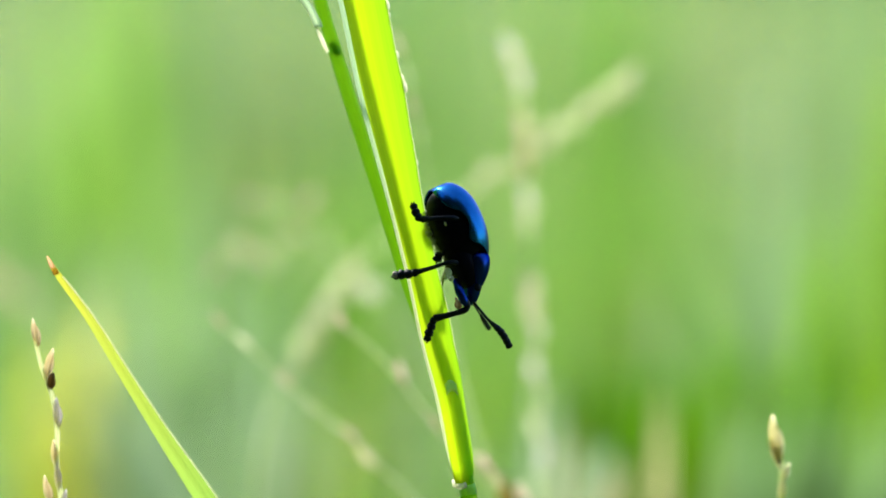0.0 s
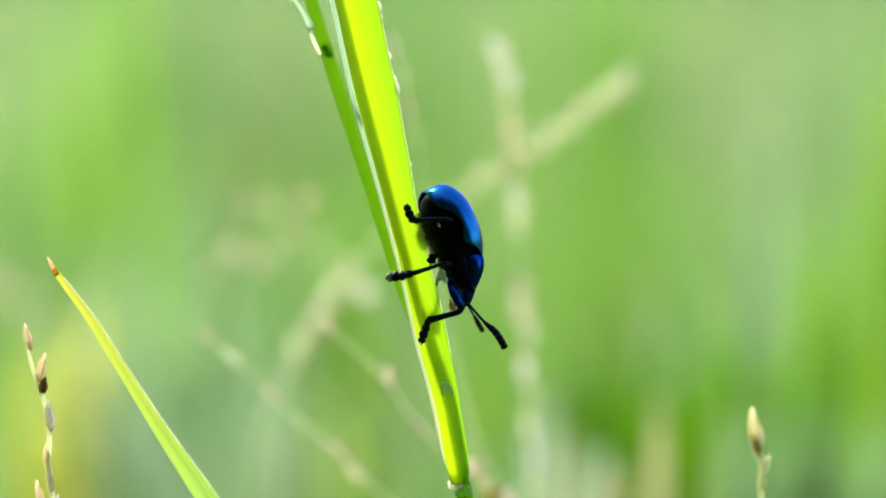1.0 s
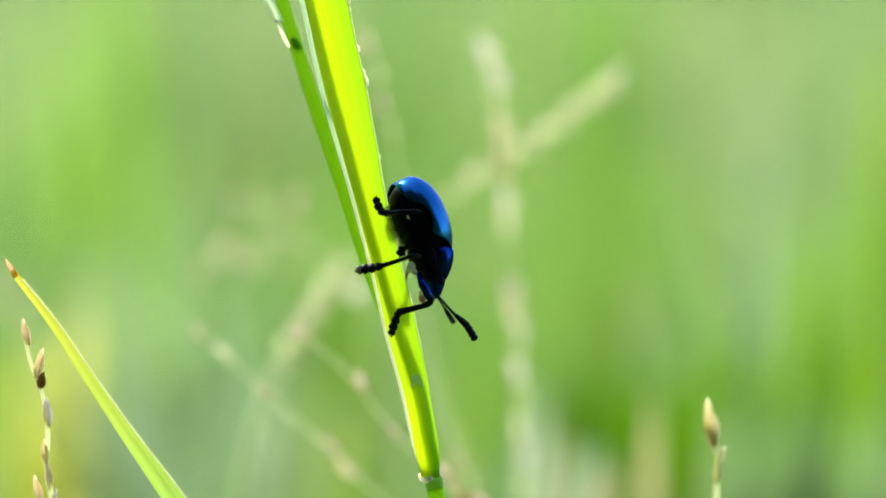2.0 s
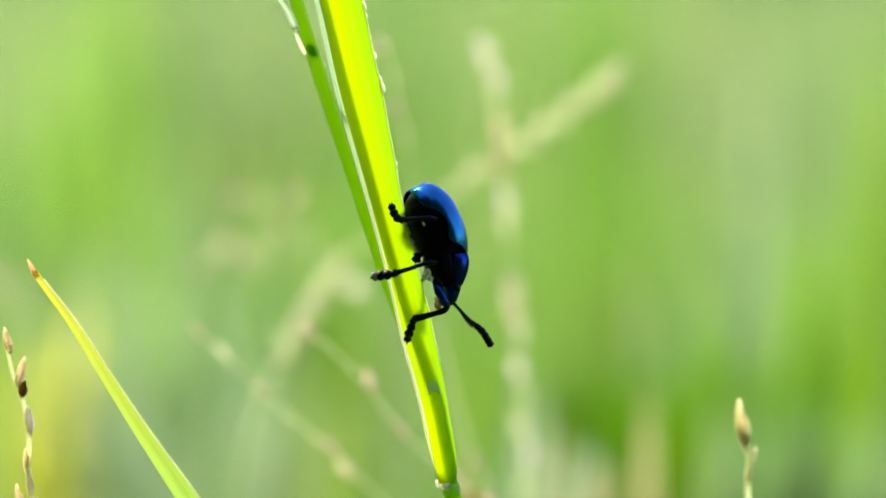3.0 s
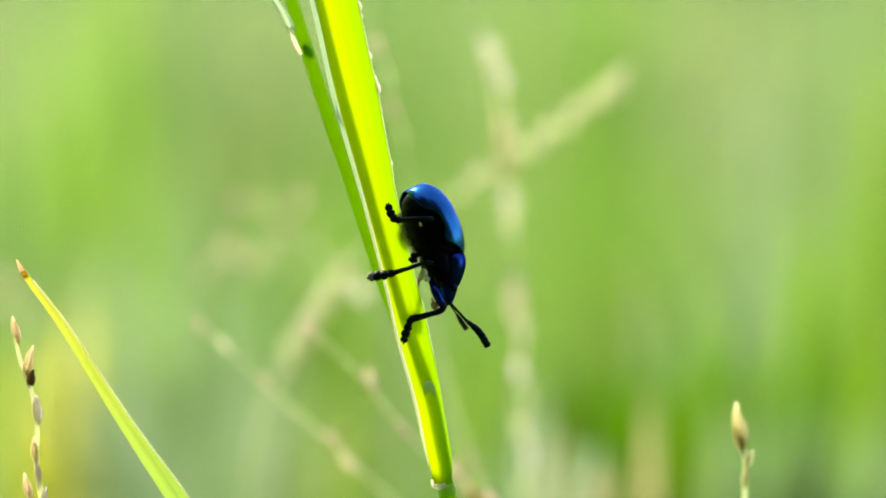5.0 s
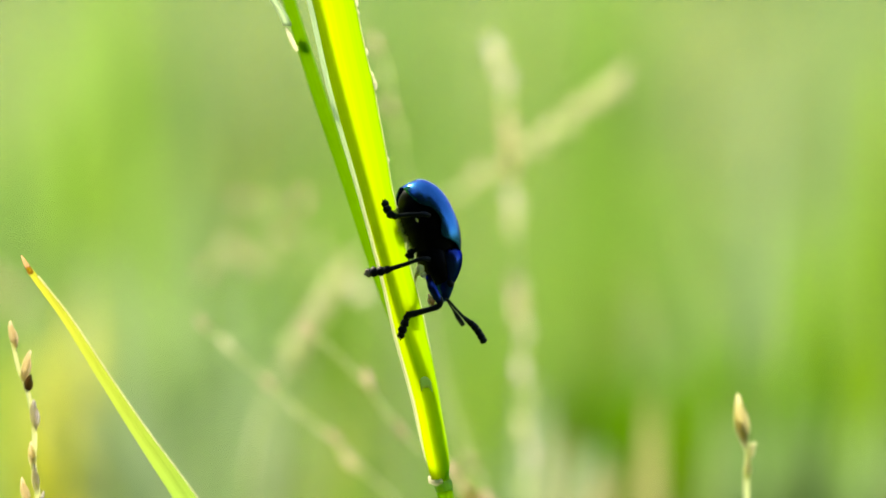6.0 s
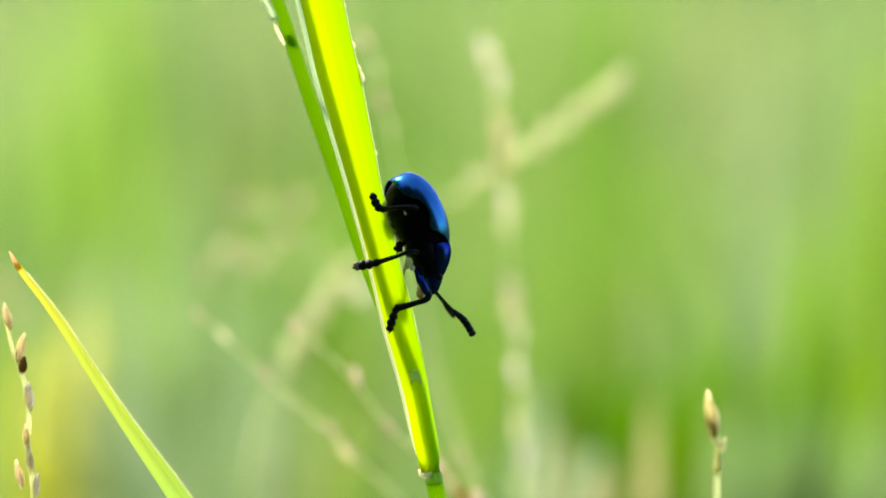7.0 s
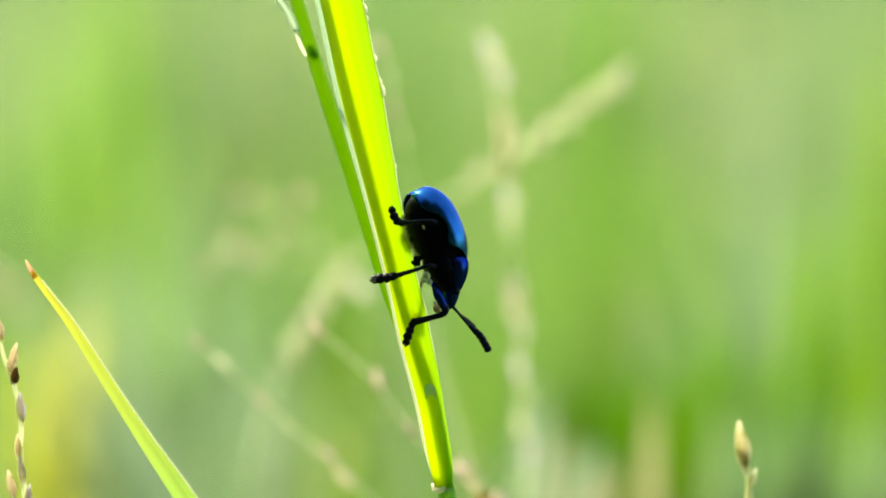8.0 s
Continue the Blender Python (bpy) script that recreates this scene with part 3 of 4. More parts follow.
def host_grass():
    base = footed(1180, 5400, 0.5)
    ob = thing("meadow_plant", Matrix.Translation(base), "bright green backlit grass stem with a folded leaf blade", "plant")
    local = Matrix.Translation(-base)
    ys = [-700 + 50 * i for i in range(31)] + [880 + 160 * i for i in range(28)]
    pts, radii = [culm_point(y) for y in ys], [line(CULM_R, y) * STEP for y in ys]
    pts.append(base)
    radii.append(radii[-1])
    part("culm", tube(pts[::-1], radii[::-1], 16), M_CULM, ob, "darker green round culm", local)

    def blade(u, v):
        return blade_point(u, 856 - 2356 * v)
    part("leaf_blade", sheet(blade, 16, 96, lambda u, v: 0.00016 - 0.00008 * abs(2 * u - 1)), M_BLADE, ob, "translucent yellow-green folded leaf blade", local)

    def margin(u, v):
        y = 842 - 1990 * v
        thin = min(1, 0.05 + (842 - y) / 90)
        wide = (4.6 + 5.0 * min(1, max(0, (500 - y) / 450))) * (1 - 0.5 * v) * thin
        return blade_point(0, y) + RIGHT * STEP * wide * (u - 0.7) + BACK * 0.00010 * thin * (1 + math.sin(math.pi * u))
    part("leaf_margin", sheet(margin, 4, 80, lambda u, v: 0.00008 * min(1, 0.1 + 28 * v)), M_MARGIN, ob, "pale whitish raised leaf margin", local)

    def far_margin(u, v):
        y = 640 - 1700 * v
        return blade_point(1, y) + RIGHT * STEP * 1.5 * (u - 0.2) - BACK * 0.00008
    part("leaf_margin", sheet(far_margin, 3, 80, lambda u, v: 0.00006), M_GLUME, ob, "thin pale leaf margin", local)
    # joints of the stem
    p, q = culm_point(880), culm_point(858)
    part("node", tube([p, p.lerp(q, 0.3), p.lerp(q, 0.6), q], [13.5 * STEP, 15.5 * STEP, 16.5 * STEP, 15.5 * STEP], 16), M_BLUISH, ob, "swollen bluish stem joint", local)
    part("dark_spot", ellipsoid(at(592, 88, culm_w(88) - 0.3), UP * 13 * STEP - RIGHT * 5 * STEP, RIGHT * 8 * STEP, BACK * 7 * STEP, 10, 12), M_DARK_SPOT, ob, "small dark green spot", local)

    def collar(u, v):
        a = math.pi * (-0.35 + 0.85 * u)
        c = culm_point(857 - 6 * v)
        return c - RIGHT * math.cos(a) * 0.00068 + BACK * (0.0004 + math.sin(a) * 0.00062) - UP * 0.00015 * math.sin(2 * a)
    part("collar_rim", tube([at(802, 849, 0.35), at(806, 857, 0.3), at(815, 861, 0.1), at(826, 860, -0.1)], [3 * STEP, 7 * STEP, 7 * STEP, 3 * STEP], 8), M_CREAM, ob, "creamy rim of the leaf collar", local)
    part("collar", sheet(collar, 12, 3, lambda u, v: 0.0001), M_GLUME, ob, "pale yellowish leaf collar", local)

    def ligule(u, v):
        y = 692 - 20 * v
        p = blade_point(0.42 + 0.40 * u, y)
        return p + BACK * (0.0002 + 0.00025 * v) - UP * STEP * 8 * (2 * u - 1) ** 2
    part("ligule", sheet(ligule, 8, 4, lambda u, v: 0.00005), M_MARGIN, ob, "thin pale membrane", local)
    for y, r in ((152, 8.5), (138, 5), (96, 4.5), (8, 6.5), (26, 4), (287, 4)):
        part("pale_fleck", ellipsoid(at(line(EDGE_R, y) + 1.0, y, 0.74), UP * r * 1.5 * STEP - RIGHT * r * 0.4 * STEP, RIGHT * r * 0.8 * STEP, BACK * r * 0.6 * STEP, 8, 10), M_CREAM, ob, "pale fleck on the leaf edge", local)

    def side_leaf(u, v):
        x, y = 564 - 56 * v - 130 * v * v, 48 - 170 * v
        return at(x + 14 * (u - 0.5) * (1 - v) ** 0.5, y, 1.2 + 0.4 * v + 0.2 * math.cos(math.pi * (u - 0.5)))
    part("side_leaf", sheet(side_leaf, 6, 24, lambda u, v: 0.0001), M_BLUISH, ob, "narrow pale bluish side leaf", local)
    part("sheath_tip", tube([at(580, 92, 2.1), at(574, 80, 1.5), at(567, 64, 1.1), at(561, 52, 1.0)], [2.5 * STEP, 4 * STEP, 4 * STEP, 1 * STEP], 8), M_GLUME, ob, "yellowish dry sheath tip", local)
    return ob


grass_stem = host_grass()


# ---- the beetle, in its own space: x forward, y to its left, z up from its belly, millimetres ----
MM = 0.001
FORWARD = (RIGHT * 0.40 - UP * 0.9165).normalized()
FLAT_BACK = (RIGHT * 0.9165 + UP * 0.40).normalized()
ROLLED = radians(25)
DORSAL = (FLAT_BACK * math.cos(ROLLED) - BACK * math.sin(ROLLED)).normalized()
LEFTWARD = DORSAL.cross(FORWARD)
BEETLE_AT = at(803, 398, 0.3)
BEETLE_REST = Matrix.Translation(BEETLE_AT) @ Matrix((FORWARD, LEFTWARD, DORSAL)).transposed().to_4x4()
BEETLE_IN = BEETLE_REST.inverted()


def on_beetle(x, y, w):
    """A place on the plane in the beetle's space."""
    return BEETLE_IN @ at(x, y, w)


def elytron(sign):
    def shell(u, v):
        s = 0.03 + 0.95 * v
        r = min(1.0, (1 - (1 - min(1, s / 0.5)) ** 2.3) ** 0.5) * (1 - 0.38 * max(0, (s - 0.5) / 0.5) ** 2.4)
        low = -78 + 74 * min(1.0, s / 0.38) ** 0.95 + 6 * math.sin(15 * s) + 42 * max(0, s - 0.74) / 0.26
        a = radians(low + (89.4 - low) * u)
        x = -2.9 + 5.75 * s
        return Vector((x, sign * 2.06 * r * math.cos(a), (1.88 if a > 0 else 1.72) * r * math.sin(a) + 0.05)) * MM
    return sheet(shell, 20, 30, lambda u, v: 0.00009)


def leg(parent, name, points, radii, foot, label="", mat=None, fat=1.0):
    """A leg as a jointed bar with its swollen foot; points in the beetle's space."""
    ob = part(name, tube(smooth(points, 16), np.interp(np.linspace(0, 1, 17), np.linspace(0, 1, len(radii)), radii) * MM, 10), mat or M_LEG, parent, label)
    n = len(foot) - 1
    pieces = []
    for i in range(n):
        a, b = Vector(foot[i]), Vector(foot[i + 1])
        r = (0.27, 0.33, 0.35, 0.30, 0.14)[min(i, 4)] * MM * fat
        pieces.append(tube([a.lerp(b, -0.15), a.lerp(b, 0.25), a.lerp(b, 0.75), a.lerp(b, 1.1)], [r * 0.55, r * 0.9, r * 1.06, r * 0.6], 10))
    for sign in (-1, 1):
        tip, way = Vector(foot[-1]), (Vector(foot[-1]) - Vector(foot[-2])).normalized()
        side = way.cross(Vector((1, 0.3, 0.2))).normalized() * sign
        pieces.append(tube([tip, tip + (way + side * 0.7) * 0.14 * MM, tip + (way * 1.8 + side * 0.6) * 0.12 * MM], [0.06 * MM, 0.045 * MM, 0.01 * MM], 6))
    part("tarsus", joined(*pieces), mat or M_LEG, ob, "" if mat else "black swollen foot segments")
    return ob


def antenna_pieces(points, count=11, fat=1.0):
    """The short segments of a feeler that thickens to a club, from its root."""
    pts = smooth(points, count)
    pieces = []
    for i in range(count):
        s = i / (count - 1)
        r = (0.095 + 0.165 * min(1.0, max(0, s - 0.38) / 0.27)) * MM * fat
        a, b = pts[i], pts[i + 1]
        pieces.append(tube([a.lerp(b, -0.1), a.lerp(b, 0.35), a.lerp(b, 0.8), a.lerp(b, 1.08)], [r * 0.72, r * 0.93, r, r * (0.4 if i == count - 1 else 0.8)], 10))
    return pieces


def beetle():
    ob = thing("beetle", BEETLE_REST, "shiny metallic blue leaf beetle clinging head-down to grass", "beetle")
    part("elytron", elytron(-1), M_ELYTRA, ob, "glossy metallic blue wing case")
    part("elytron", elytron(1), M_ELYTRA, ob, "glossy metallic blue wing case")

    def belly(s, a):
        r = min(1.0, (1 - (1 - min(1, s / 0.5)) ** 2.3) ** 0.5) * (1 - max(0, (s - 0.5) / 0.5) ** 3.0 * 0.6)
        groove = 1 - 0.025 * (0.5 + 0.5 * math.cos(2 * math.pi * s * 7)) ** 6
        z = math.sin(a)
        return Vector((-2.55 + 5.35 * s, 1.85 * r * groove * math.cos(a), (1.68 if z < 0 else 1.5) * r * groove * z)) * MM
    part("abdomen", round_form(belly, 42, 28), M_BODY, ob, "black underside with faint segments")

    def pronotum(s, a):
        r = math.sin(math.pi * (0.2 + 0.70 * s)) ** 0.5
        z = math.sin(a)
        return Vector((2.3 + 2.2 * s, (1.62 - 0.45 * s) * r * math.cos(a), (1.40 - 0.55 * s if z > 0 else 1.0 - 0.3 * s) * r * z + 0.12 - 0.55 * s * s)) * MM
    part("pronotum", round_form(pronotum, 20, 28), M_PRONOTUM, ob, "glossy violet-blue neck shield")

    def breast(s, a):
        r = math.sin(math.pi * (0.08 + 0.84 * s)) ** 0.5
        return Vector((1.2 + 3.2 * s, (1.55 - 0.45 * s) * r * math.cos(a), (1.15 - 0.35 * s) * r * math.sin(a) - 0.62 - 0.10 * s)) * MM
    part("breast", round_form(breast, 18, 24), M_BODY, ob, "black breast between the legs")

    def skull(s, a):
        r = math.sin(math.pi * (0.15 + 0.80 * s)) ** 0.55
        return Vector((3.75 + 1.65 * s, (0.92 - 0.30 * s) * r * math.cos(a), (0.80 - 0.28 * s) * r * math.sin(a) - 0.35 - 0.75 * s)) * MM
    head = part("head", round_form(skull, 16, 22), M_PRONOTUM, ob, "small dark blue head")
    for sign in (-1, 1):
        part("eye", ellipsoid(Vector((4.45, sign * 0.76, -0.6)) * MM, (0.28 * MM, 0, 0), (0, 0.16 * MM, 0), (0, 0, 0.24 * MM), 8, 12), M_LEG, head, "black bead-like eye")
    rng = random.Random(5)
    hairs = []
    for k in range(280):
        x, y = rng.uniform(-1.6, 2.0), rng.uniform(0.0, 1.3)
        root = Vector((x, y, -1.66 + 0.12 * x * x + 0.22 * y * y)) * MM
        way = Vector((rng.uniform(-0.3, 0.5), rng.uniform(0.1, 0.6), -1)).normalized() * rng.uniform(0.2, 0.42) * MM
        hairs.append(tube([root, root + way * 0.55, root + way + Vector((0.06 * MM, 0, 0))], [0.024 * MM, 0.018 * MM, 0.004 * MM], 5))
    tagged(part("belly_hair", joined(*hairs), M_COXA, ob, "fine pale grey hairs on the belly"), kind="stuff")
    mouth = on_beetle(811, 540, -1.3)
    part("mouthparts", joined(ellipsoid(mouth, (0.30 * MM, 0, 0), (0, 0.24 * MM, 0), (0, 0, 0.26 * MM), 8, 10), ellipsoid(on_beetle(808, 531, -0.8), (0.2 * MM, 0, 0), (0, 0.12 * MM, 0), (0, 0, 0.1 * MM), 8, 10), tube([mouth, mouth + Vector((0.22, -0.1, -0.10)) * MM], [0.1 * MM, 0.04 * MM], 8)), M_MOUTH, ob, "pale tan mouthparts")
    b = on_beetle
    # near legs, which reach over the front of the leaf
    leg(ob, "hind_leg", [b(812, 392, -0.6), b(804, 386, -1.95), b(780, 386, -1.9), b(752, 388, -1.4)], (0.17, 0.17, 0.14, 0.17),
        [b(755, 387, -1.4), b(745, 389, -1.25), b(738, 382, -1.15), b(734, 372, -1.0), b(731, 362, -0.8)], "thin dark hind leg", fat=0.86)
    leg(ob, "middle_leg", [b(816, 468, -0.5), b(797, 464, -1.85), b(768, 473, -1.8), b(738, 482, -1.4)], (0.16, 0.15, 0.14, 0.18),
        [b(741, 481, -1.4), b(729, 484, -1.3), b(717, 486, -1.2), b(706, 486, -1.05), b(697, 489, -0.9)], "dark middle leg")
    leg(ob, "front_leg", [b(820, 530, -1.4), b(827, 541, -1.5), b(824, 548, -1.5), b(797, 557, -1.4), b(768, 564, -1.2)], (0.24, 0.22, 0.18, 0.21, 0.26),
        [b(770, 562, -1.2), b(765, 572, -1.1), b(762, 583, -1.0), b(757, 594, -0.9), b(756, 603, -0.75)], "dark bent front leg", fat=0.88)
    part("front_femur", tube([b(806, 496, -0.9), b(813, 516, -1.5), b(821, 533, -1.65), b(826, 544, -1.5)], [0.2 * MM, 0.3 * MM, 0.27 * MM, 0.15 * MM], 14), M_PRONOTUM, ob, "violet-blue thigh of the front leg")
    part("foot_pad", ellipsoid(b(699, 487, -1.25), (0.26 * MM, 0, 0), (0, 0.14 * MM, 0), (0, 0, 0.15 * MM), 8, 10), M_PAD, ob, "pale bristly foot pad")
    part("foot_pad", ellipsoid(b(754, 603, -0.95), (0.1 * MM, 0, 0), (0, 0.08 * MM, 0), (0, 0, 0.1 * MM), 8, 10), M_PAD, ob, "pale bristly foot pad")
    part("coxa", joined(ellipsoid(b(793, 482, -1.75), (0.3 * MM, 0, 0), (0, 0.2 * MM, 0), (0, 0, 0.26 * MM), 10, 12), ellipsoid(b(798, 493, -1.75), (0.22 * MM, 0, 0), (0, 0.2 * MM, 0), (0, 0, 0.2 * MM), 10, 12), ellipsoid(b(788, 490, -1.0), (0.2 * MM, 0, 0), (0, 0.2 * MM, 0), (0, 0, 0.16 * MM), 10, 12)), M_COXA, ob, "pale greyish leg joint")
    part("coxa", ellipsoid(b(788, 396, -1.75), (0.16 * MM, 0, 0), (0, 0.1 * MM, 0), (0, 0, 0.08 * MM), 8, 10), M_COXA, ob, "pale greyish leg joint")
    # far legs
    leg(ob, "middle_leg", [b(795, 470, 0.5), b(786, 488, 0.7), b(778, 515, 0.8), b(770, 540, 0.8)], (0.2, 0.13, 0.09, 0.09),
        [b(770, 540, 0.8), b(768, 550, 0.8), b(764, 560, 0.8)], "thin leg on the far side, greenish as if lit through", M_PALE_LEG)
    leg(ob, "hind_leg", [b(790, 430, 0.5), b(775, 420, 0.9), b(757, 412, 0.9)], (0.2, 0.12, 0.1), [b(757, 412, 0.9), b(750, 410, 0.9), b(743, 405, 0.9)], "thin dark leg on the far side")
    leg(ob, "front_leg", [b(795, 440, 0.2), b(783, 450, -0.4), b(775, 452, -0.5)], (0.2, 0.14, 0.14), [b(778, 448, -0.5), b(775, 455, -0.5), b(773, 462, -0.4)], "short dark leg tucked under the belly")
    antennae = []
    for root, *way in (((838, 535, -0.9), (868, 570, -1.2), (887, 588, -1.25), (903, 616, -1.3)), ((837, 537, -0.2), (852, 560, 1.0), (866, 582, 2.2))):
        r = b(*root)
        pieces = antenna_pieces([Vector()] + [b(*p) - r for p in way], fat=1.0 if len(way) > 2 else 0.72)
        ant = part("antenna", pieces[0], M_LEG, ob, "black segmented feeler with a thick tip")
        for piece in pieces[1:]:
            part("segment", piece, M_LEG, ant)
        ant.matrix_basis = Matrix.Translation(r)
        antennae.append((ant, r))
    return ob, antennae


beetle_thing, antennae = beetle()


# ---- the pointed blade beside it ----
def pointed_blade():
    base = footed(1500, 3500, 9)
    ob = thing("young_plant", Matrix.Translation(base), "pointed green grass blade with a dry brown tip", "plant")
    local = Matrix.Translation(-base)
    mid = ((455, 84), (480, 98), (560, 157), (660, 219.5), (760, 282.5), (882, 364), (1400, 697), (3500, 1500))
    half = ((455, 1.5), (480, 4.8), (560, 8.0), (660, 10.2), (760, 13.4), (882, 19), (1400, 30), (3500, 26))

    def blade(u, v):
        y = 474 + (3500 - 474) * v ** 1.6
        x, r = line(mid, y), line(half, y)
        w = 0.4 + 3.0 * v + 0.45 * abs(2 * u - 1) * min(1, r / 20)
        lift = -3 * (2 * u - 1) * min(1, r / 20)
        return at(x + r * (2 * u - 1), y + lift, w)
    part("leaf_blade", sheet(blade, 10, 70, lambda u, v: 0.00014), M_TIPPED, ob, "yellow-green blade", local)
    part("leaf_tip", tube([at(100, 486, 0.5), at(95, 476, 0.45), at(89, 465, 0.4), at(83, 453, 0.4)], [5.4 * STEP, 5 * STEP, 3.8 * STEP, 1.0 * STEP], 10, 0.4), M_BROWN, ob, "dry reddish brown tip", local)

    def edge(u, v):
        y = 490 + 1500 * v
        x, r = line(mid, y), line(half, y)
        vv = ((y - 474) / (3500 - 474)) ** (1 / 1.6)
        w = 0.4 + 3.0 * vv + 0.45 * min(1, r / 20)
        return at(x + r + 0.6 + 3.6 * (u - 0.5), y - 3 * min(1, r / 20), w - 0.1)
    part("leaf_margin", sheet(edge, 3, 50, lambda u, v: 0.00008), M_GLUME, ob, "pale bright leaf margin", local)
    return ob


left_blade = pointed_blade()


# ---- flowering grasses ----
def seed_grass(path, w, thick, spikelets, label, foot, group="flowering plants", mat=None):
    """A seed stalk along the path down to its foot; spikelets: base x, y, tip x, y, width and material."""
    base = footed(*foot, w)
    ob = thing("flowering_plant", Matrix.Translation(base), label, "plant", group)
    local = Matrix.Translation(-base)
    end = at(*path[-1], w)
    pts = smooth([at(x, y, w) for x, y in path], 48) + smooth([end, end.lerp(base, 0.5) - UP * 0.02, base], 12)[1:]
    part("stalk", tube(pts, [thick * STEP * (0.6 + 0.7 * i / 60) for i in range(61)], 8), mat or M_STALK, ob, "", local)
    for x0, y0, x1, y1, width, m in spikelets:
        low, tip, wide = at(x0, y0, w), at(x1, y1, w - 0.2), width * STEP * (1 + w / 1000 / DIST)
        seed = part("spikelet", spikelet_form(low, tip, wide, plain=w > 8), m, ob, "", local)
        if w < 8 and m is not M_DARKSEED:
            side = RIGHT * wide * 0.34
            pts = [low - UP * wide * 0.5, low.lerp(tip, 0.12) - side * 0.7, low.lerp(tip, 0.4) - side * 1.15, low.lerp(tip, 0.75) - side * 0.8, tip + UP * wide * 0.12]
            part("glume", tube(smooth(pts, 12), [wide * f for f in (0.10, 0.14, 0.17, 0.19, 0.20, 0.20, 0.19, 0.18, 0.16, 0.13, 0.10, 0.06, 0.02)], 8, 0.7), M_GLUME, seed, "papery pale outer glume", local)
    return ob


def along(path, marks, w_len, width, mats, spread=10):
    """Spikelets set in turn on both sides of a path, at the marks (0 to 1 along it)."""
    pts = [Vector((x, y, 0)) for x, y in path]
    out = []
    line_pts = smooth(pts, 100)
    for i, s in enumerate(marks):
        k = min(99, int(s * 100))
        p, way = line_pts[k], (line_pts[k] - line_pts[k + 1]).normalized()
        side = Vector((-way.y, way.x, 0)) * spread * (1 if i % 2 else -1)
        q = p + way * w_len + side
        out.append((p.x, p.y, q.x, q.y, width, mats[i % len(mats)]))
    return out


seeds_left = seed_grass([(62, 600), (72, 645), (92, 700), (101, 760), (100, 820), (108, 882), (125, 1100)], 1.2, 6, [
    (69, 612, 58, 565, 15, M_HUSK), (82, 670, 94, 617, 16, M_HUSK), (88, 690, 95, 660, 15, M_DARKSEED), (104, 756, 100, 704, 16, M_PALE_SEED),
    (98, 822, 95, 778, 12, M_HUSK), (105, 866, 101, 818, 13, M_PALE_SEED), (90, 890, 79, 842, 15, M_HUSK), (112, 912, 117, 866, 13, M_PALE_SEED)],
    "flowering grass with straw and dark brown spikelets", (300, 5000), mat=M_BRIGHT_STALK)
seeds_right = seed_grass([(1372, 790), (1382, 815), (1384, 850), (1382, 900), (1388, 1200)], 5.5, 8, [
    (1381, 818, 1367, 735, 24, M_GREENISH_SEED), (1379, 824, 1363, 770, 14, M_GREENISH_SEED), (1384, 852, 1398, 819, 14, M_GLUME), (1383, 884, 1387, 846, 15, M_GLUME)],
    "flowering grass with a single plump straw spikelet", (1400, 5000), mat=M_STALK)
PATH_A = [(385, 565), (430, 605), (500, 670), (560, 722), (620, 772), (680, 832), (760, 920), (900, 1200)]
stalk_a = seed_grass(PATH_A, 25, 3.6, [
    (396, 580, 379, 555, 9, M_PINK), (450, 624, 420, 592, 12, M_GLUME), (470, 644, 446, 618, 8, M_STALK), (516, 688, 494, 660, 11, M_PINK),
    (560, 732, 538, 706, 8, M_STALK), (600, 762, 580, 738, 8, M_STALK), (634, 782, 610, 756, 11, M_PINK), (664, 828, 634, 794, 16, M_SPIKELET), (690, 846, 668, 820, 9, M_STALK)],
                     "thin flowering grass with sparse brownish and straw spikelets", (1100, 5000))
PATH_B = [(600, 565), (650, 610), (705, 665), (745, 720), (790, 770), (850, 820), (920, 880), (1100, 1100)]
stalk_b = seed_grass(PATH_B, 21, 3.6, [
    (614, 584, 594, 556, 12, M_PINK), (632, 596, 612, 580, 8, M_STALK), (656, 618, 634, 594, 8, M_STALK), (692, 654, 672, 628, 8, M_STALK), (718, 684, 704, 640, 12, M_PINK),
    (744, 722, 728, 694, 8, M_STALK), (782, 766, 760, 734, 11, M_PINK), (812, 792, 790, 768, 9, M_STALK)] + [(868, 836, 848, 806, 17, M_PINK), (892, 866, 866, 828, 15, M_HUSK), (915, 890, 890, 852, 16, M_BROWN_SEED), (905, 905, 880, 868, 15, M_BROWN_SEED), (940, 900, 916, 858, 15, M_PINK)],
                     "thin flowering grass with pinkish spikelets", (1250, 5000))
PATH_TALL = [(912, 108), (925, 175), (933, 262), (938, 380), (940, 500), (950, 640), (955, 800), (958, 950)]
PALE, STRAWY, ROSY = (M_PALE_SEED, M_STALK, M_GLUME), (M_SPIKELET, M_FAR_SEED), (M_SPIKELET, M_GLUME, M_CREAM)
CLUSTERS = ((PALE, (0.0, 0.02, 0.04, 0.07, 0.10)), (STRAWY, (0.16, 0.18, 0.20, 0.22, 0.25)), (PALE, (0.32, 0.345, 0.37)),
            (ROSY, (0.50, 0.515, 0.53, 0.55, 0.57, 0.60)), (PALE, (0.68, 0.74, 0.80, 0.86, 0.93)))
stalk_tall = seed_grass(PATH_TALL, 42, 3.4, [spike for mats, marks in CLUSTERS for spike in along(PATH_TALL, marks, 46, 16, mats, 10)] + [(938, 312, 926, 252, 24, M_CREAM)],
                        "upright flowering grass with loose clusters of pale spikelets", (980, 5200))
PATH_ARM = [(1098, 154), (1045, 193), (985, 238), (900, 294), (800, 348), (700, 400), (618, 490), (560, 580), (512, 660), (470, 760), (450, 920)]
